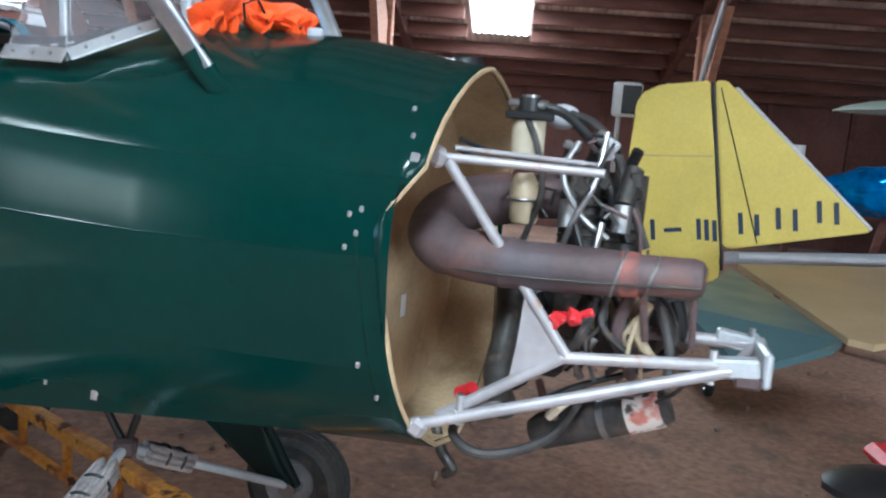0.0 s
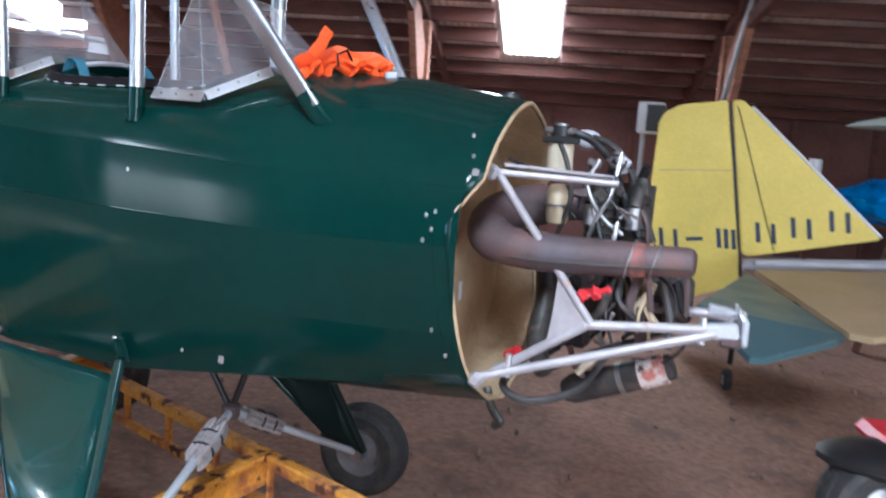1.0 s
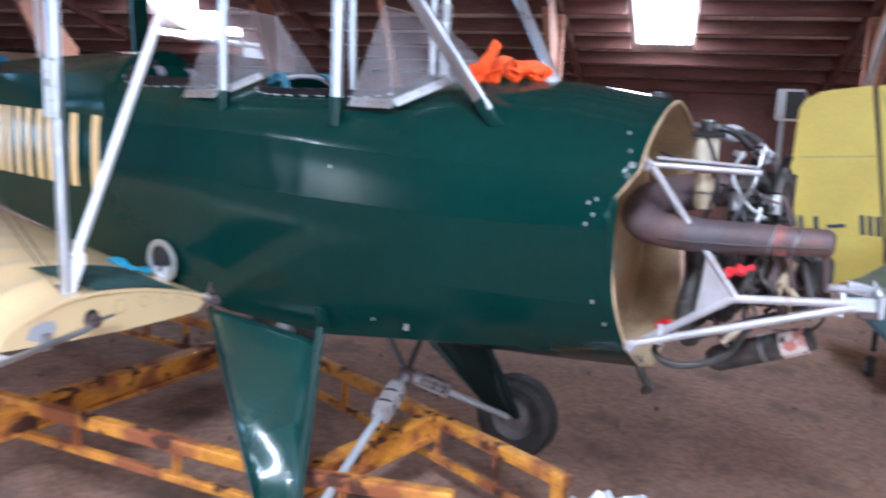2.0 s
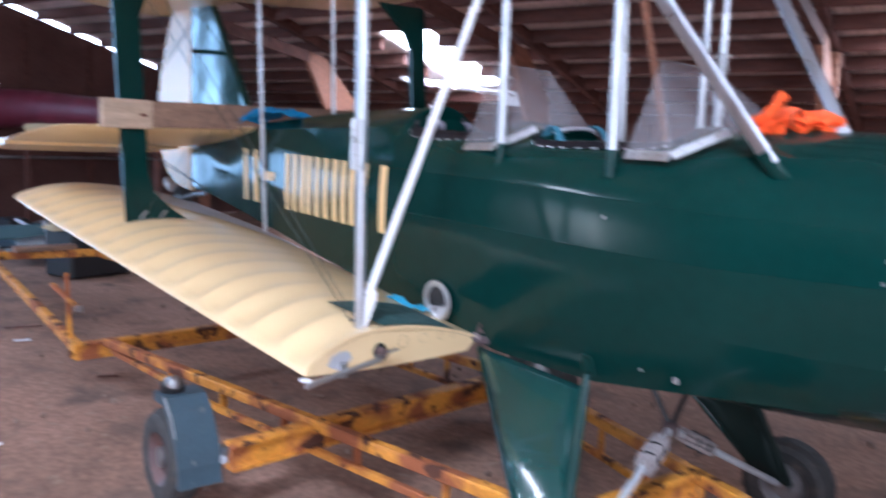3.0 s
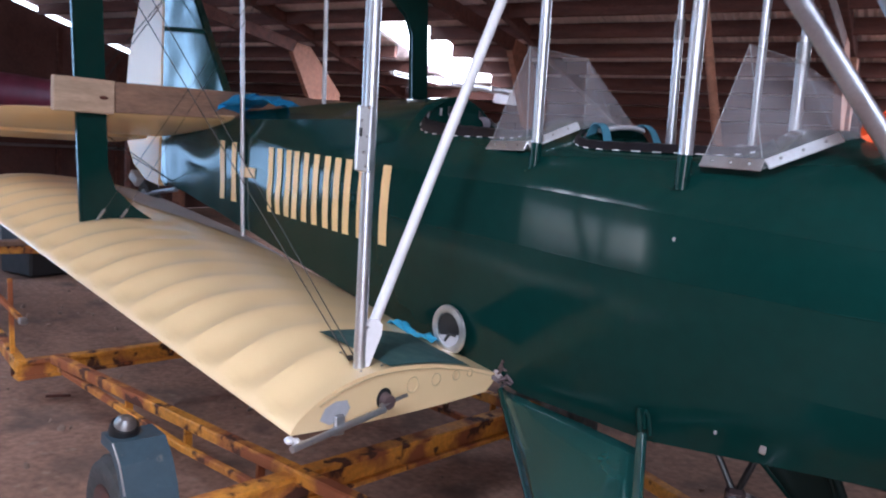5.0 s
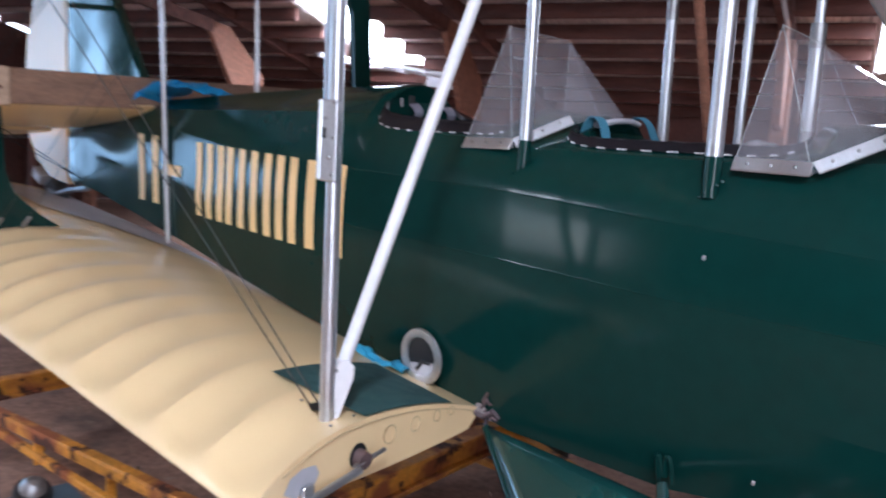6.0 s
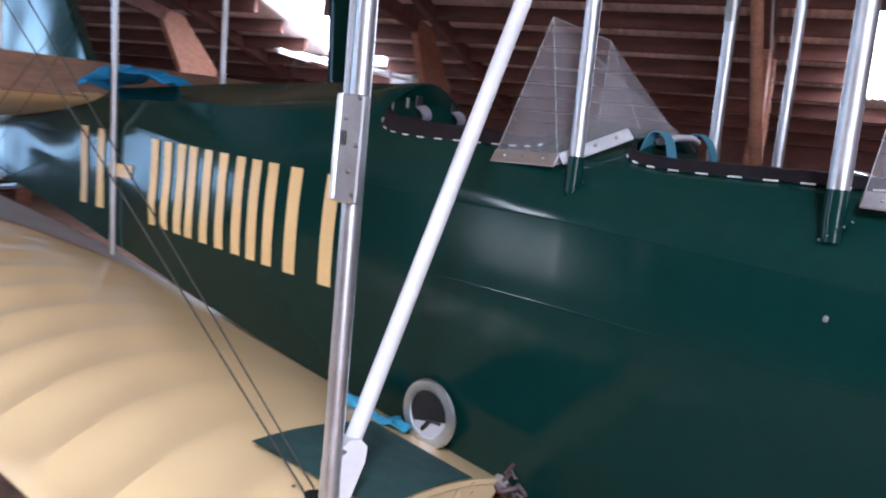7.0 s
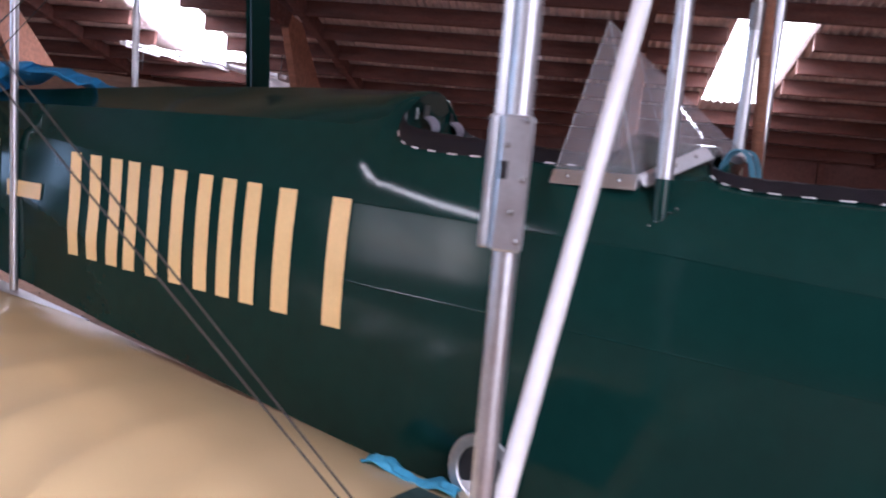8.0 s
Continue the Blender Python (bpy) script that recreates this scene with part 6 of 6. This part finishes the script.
flat_surface("elevator", [(0.645, 3.30, 0.60), (1.07, 2.05, 0.53), (1.02, 1.93, 0.525), (0.72, 1.70, 0.45), (0.66, 1.68, 0.45), (0.40, 2.10, 0.58)], TEAL, "blue-green fabric elevator")
flat_surface("tailplane", [(0.69, 3.36, 0.62), (1.09, 2.05, 0.545), (1.18, 2.0, 0.545), (1.27, 2.1, 0.55), (1.62, 3.75, 0.66)], TANFAB, "beige fabric tailplane")
part("tailplane_edge", tube([(0.68, 3.45, 0.665), (1.66, 3.85, 0.70)], 0.022, 10), GREY, other, "pale tailplane edge tube")
part("tail_boom", tube([(0.62, FY, 0.60), (2.6, FY + 0.1, 0.80)], 0.04, 12), GREY, other)
part("tail_skid", tube([(0.62, 3.55, 0.52), (0.60, 3.0, 0.10)], 0.016, 8), BLACK, other)
tw = part("tail_wheel", tube([(0.56, 2.75, 0.06), (0.62, 2.75, 0.06)], 0.02, 8), STEEL, other)
wheel(tw, (0.59, 2.76, 0.06), (1, 0.2, 0), 0.06, 0.05, 0.03)
part("fuselage_pod", tube([(2.4, FY + 0.1, 0.75), (3.0, FY + 0.15, 0.75), (4.2, FY + 0.2, 0.75)], [0.12, 0.35, 0.4], 18), YELLOW, other)
wheel(part("main_axle", tube([(3.4, 3.4, 0.2), (3.4, 4.6, 0.2)], 0.02, 8), STEEL, other), (3.4, 3.35, 0.2), (0, 1, 0), 0.2, 0.12, 0.09)


# ---------------------------------------------------------------- things stored round the hangar
def bag():
    bm = bmesh.new()
    bmesh.ops.create_uvsphere(bm, u_segments=48, v_segments=28, radius=1.0)
    for v in bm.verts:
        c = v.co.copy()
        k = 1 + 0.16 * abs(noise.noise(c * 3.1)) + 0.07 * abs(noise.noise(c * 8)) + 0.03 * noise.noise(c * 17)
        v.co = Vector((1.72 + 0.50 * c.x * k, 4.25 + 0.22 * c.y * k, 1.09 + 0.17 * c.z * k))
    part_ = part("wrapped_wing", bm, SHINYBLUE)
    return tagged(part_, "wing wrapped in crinkled shiny blue plastic", "wrapped wing")


bag()
stand = tagged(part("trestle", add_beam(add_beam(add_beam(bmesh.new(), (1.45, 4.3, 0), (1.6, 4.3, 0.93), 0.05, 0.05), (2.0, 4.3, 0), (1.85, 4.3, 0.93), 0.05, 0.05), (1.4, 4.3, 0.92), (2.05, 4.3, 0.92), 0.06, 0.05), DARKWOOD, smooth=False), "dark timber trestle holding the wrapped wing", "trestle")

pw = thing("pale_wing", "pale green and white wing tip of a stored aircraft", "wing")
wm = bmesh.new()
rows = []
for x, w in ((1.22, 0.02), (1.30, 0.16), (1.45, 0.30), (1.8, 0.42), (3.2, 0.55)):
    rows.append([wm.verts.new((x, 4.6 + w * c, 1.60 + 0.05 * (x - 1.2) + 0.10 * min(1.0, w * 2.2) * h)) for c, h in ((-1, 0), (-0.7, 0.6), (0, 1), (0.7, 0.5), (1, 0), (0, -0.35))])
for a, b in zip(rows, rows[1:]):
    for k in range(6):
        wm.faces.new((a[k], a[(k + 1) % 6], b[(k + 1) % 6], b[k]))
wm.faces.new(rows[0])
wm.faces.new(rows[-1])
part("wing_panel", wm, PALE, pw)
part("wing_stand", add_beam(bmesh.new(), (2.6, 4.6, 0.0), (2.6, 4.6, 1.64), 0.06, 0.06, up=(1, 0, 0)), DARKWOOD, pw)

mir = thing("mirror_box", "small white framed lamp box on a thin post", "lamp box")
part("frame", box((0.20, 0.10, 0.24), Matrix.Translation((-0.15, 4.35, 1.57)), 0.015), WHITE, mir)
part("dark_face", box((0.13, 0.012, 0.20), Matrix.Translation((-0.115, 4.295, 1.57)), 0.004), BLACK, mir, "dark glass face")
part("post", tube([(-0.2, 4.36, 0.0), (-0.2, 4.36, 1.5)], 0.018, 8), GREY, mir)

can = thing("white_drum", "small white plastic drum on a wall shelf", "drum")
part("body", tube([(1.10, 5.2, 1.24), (1.10, 5.2, 1.35)], 0.05, 16), WHITE, can)
part("stand", add_beam(bmesh.new(), (1.10, 5.2, 0.0), (1.10, 5.2, 1.24), 0.05, 0.05, up=(1, 0, 0)), DARKWOOD, can)

# machine wheel at the edge of the floor
mach = thing("red_machine", "black tyred wheel under a red machine cover", "machine")
wheel(part("hub", tube([(1.07, 0.90, 0.19), (1.11, 1.02, 0.19)], 0.03, 10), STEEL, mach), (1.09, 0.95, 0.19), (0.35, -0.93, 0), 0.19, 0.17, 0.09)
part("seat", add_ball(bmesh.new(), (1.13, 0.98, 0.345), (0.26, 0.16, 0.06), Matrix.Rotation(radians(12), 4, "Z"), 16), BLACK, mach, "black padded cover")
part("cover", box((0.62, 0.30, 0.06), Matrix.Translation((1.36, 1.14, 0.385)) @ Matrix.Rotation(radians(14), 4, "Z"), 0.025), RED, mach, "worn red cover")
part("chassis", box((0.5, 0.25, 0.16), Matrix.Translation((1.42, 1.12, 0.25)) @ Matrix.Rotation(radians(18), 4, "Z"), 0.02), BLACK, mach)
wheel(part("hub", tube([(1.66, 1.2, 0.20), (1.8, 1.2, 0.20)], 0.03, 10), STEEL, mach), (1.74, 1.18, 0.19), (0.75, -0.65, 0), 0.19, 0.17, 0.09)

sheet_heap("white_sack", -0.03, -0.20, 0.0, 0.25, 0.18, 0.40, WHITE, "dusty white plastic sack lying on the dirt floor", "sack", 5.0, 0.15)

# plank tied across the fuselage
pl = thing("brace_plank", "long bare timber plank tied across the rear fuselage", "plank")
part("board", add_beam(bmesh.new(), (-3.525, -0.915, 1.500), (-3.60, 1.25, 1.555), 0.028, 0.135, 0.004), PLANK, pl)
part("end_block", box((0.035, 0.26, 0.145), Matrix.Translation((-3.512, -0.795, 1.503)) @ Matrix.Rotation(radians(2), 4, "Z"), 0.004), PALEPLANK, pl, "paler end block")
part("knot", add_ball(bmesh.new(), (-3.494, -0.715, 1.500), (0.002, 0.02, 0.008), seg=8), DARKWOOD, pl)

# maroon aircraft by the gable wall
mar = thing("maroon_aircraft", "maroon covered fuselage of an aircraft stored by the gable wall", "aircraft")
part("fuselage", tube([(-12.5, 0.9, 1.70), (-11.2, 1.3, 1.72), (-9.6, 1.75, 1.66), (-8.4, 2.05, 1.63)], [0.30, 0.24, 0.17, 0.13], 14), MAROON, mar)
part("underside", tube([(-11.4, 1.25, 1.45), (-9.0, 1.9, 1.52)], [0.13, 0.06], 12), TANFAB, mar)
for x, y in ((-11.5, 1.2), (-9.0, 1.9)):
    part("stand_leg", add_beam(bmesh.new(), (x, y, 0.0), (x, y, 1.5), 0.05, 0.05, up=(1, 0, 0)), DARKWOOD, mar)
part("mast", tube([(-9.6, 2.2, 1.6), (-9.6, 2.2, 1.98)], 0.015, 8), GREY, mar)

# grey parts heaped on the floor, by the gable wall
heap = thing("scrap_heap", "heap of dusty grey and blue aircraft parts on the floor", "scrap heap")
r = random.Random(9)
for k in range(16):
    x, y = r.uniform(-10.4, -8.6), r.uniform(0.2, 1.9)
    s = (r.uniform(0.2, 0.7), r.uniform(0.15, 0.4), r.uniform(0.06, 0.16))
    part("panel", box(s, Matrix.Translation((x, y, s[2] / 2 + (k % 4) * 0.10)) @ Matrix.Rotation(r.uniform(0, 3), 4, "Z") @ Matrix.Rotation(r.uniform(-0.12, 0.12), 4, "X"), 0.02), r.choice((GREYPAINT, GREY, TEAL, BLACK, STEEL)), heap)
for k in range(6):
    x, y = r.uniform(-10.2, -8.8), r.uniform(0.2, 1.5)
    part("tube", tube([(x, y, 0.1), (x + r.uniform(-0.8, 0.8), y + r.uniform(-0.4, 0.4), r.uniform(0.2, 0.55))], 0.025, 8), r.choice((ALU, STEEL, GREY)), heap)

# black crate on the floor behind the wing tip
tb = thing("crate", "black crate on the floor with a pale sack on top", "crate")
part("box", box((0.45, 0.70, 0.46), Matrix.Translation((-7.75, 0.62, 0.23)) @ Matrix.Rotation(0.25, 4, "Z"), 0.02), BLACK, tb)
sheet_heap("pale_sack", -7.75, 0.50, 0.458, 0.20, 0.30, 0.09, TANFAB, "dusty pale sack lying on the black crate", "sack", 2.0, 0.8)

# stones, clods and splinters on the dirt
r = random.Random(21)
bm = bmesh.new()
for k in range(560):
    x, y = r.uniform(-7, 3), r.uniform(-1.6, 5.5)
    s_ = r.uniform(0.006, 0.026) * (1.0 if r.random() < 0.95 else 1.4)
    m = Matrix.Translation((x, y, -0.004)) @ Euler((r.uniform(0, 3), r.uniform(0, 3), r.uniform(0, 3))).to_matrix().to_4x4() @ Matrix.Diagonal((s_, s_ * r.uniform(0.4, 0.9), s_ * r.uniform(0.3, 0.7), 1))
    bmesh.ops.create_icosphere(bm, subdivisions=1, radius=1.0, matrix=m)
tagged(part("stones", bm, STONE), "small stones and clods scattered on the dirt floor", "stones", kind="stuff")


# white painted wing frame slung under the roof light
wf = thing("white_wing_frame", "white painted wing frame slung under the roof by the back wall", "wing frame")
for v in (6.9, 7.5):
    part("spar", tube([HM @ Vector((-7.0, v, 2.36)), HM @ Vector((-5.0, v, 2.12))], 0.022, 8), WHITE, wf)
for k in range(7):
    u = -6.9 + 0.3 * k
    z = 2.36 - 0.12 * (u + 7.0)
    part("rib", add_beam(bmesh.new(), HM @ Vector((u, 6.85, z)), HM @ Vector((u + 0.06 * (k % 3), 7.55, z - 0.02)), 0.03, 0.07, 0.004), WHITE, wf)
for k in range(3):
    u = -6.7 + 0.5 * k
    part("brace", tube([HM @ Vector((u, 6.9, 2.36 - 0.12 * (u + 7.0))), HM @ Vector((u + 0.45, 7.5, 2.31 - 0.12 * (u + 7.0)))], 0.014, 8), WHITE, wf)
bm = plate([(-5.55, 2.02), (-5.0, 1.98), (-5.05, 2.16), (-5.50, 2.22)], 0.04, HM @ Matrix.Translation((0, 7.2, 0)) @ XZ, 0.006)
part("skin_panel", bm, WHITE, wf, "dusty white skin panel")
for k, u in enumerate((-6.9, -5.2)):
    part("sling", tube([HM @ Vector((u, 7.2, 2.10)), HM @ Vector((u, 7.2, roof_z(7.2) - 0.02))], 0.006, 6), BLACK, wf, "dark sling rope")

for x0, y0, x1, y1, w, mat, label in ((-5.673, -0.768, -5.598, -0.543, 0.012, DARKWOOD, "thin dark stick lying on the dirt floor"), (-4.12, -0.72, -4.06, -0.62, 0.016, DARKWOOD, "short dark splinter lying on the dirt floor"), (-5.26, -0.83, -5.22, -0.74, 0.022, WHITE, "small white scrap lying on the dirt floor"), (-3.36, -1.48, -3.33, -1.45, 0.014, WHITE, "tiny white scrap lying on the dirt floor")):
    tagged(part("stick" if mat is DARKWOOD else "scrap", add_beam(bmesh.new(), (x0, y0, 0.002), (x1, y1, 0.005), w, 0.012, 0.002), mat, smooth=False), label, "stick" if mat is DARKWOOD else "scrap")
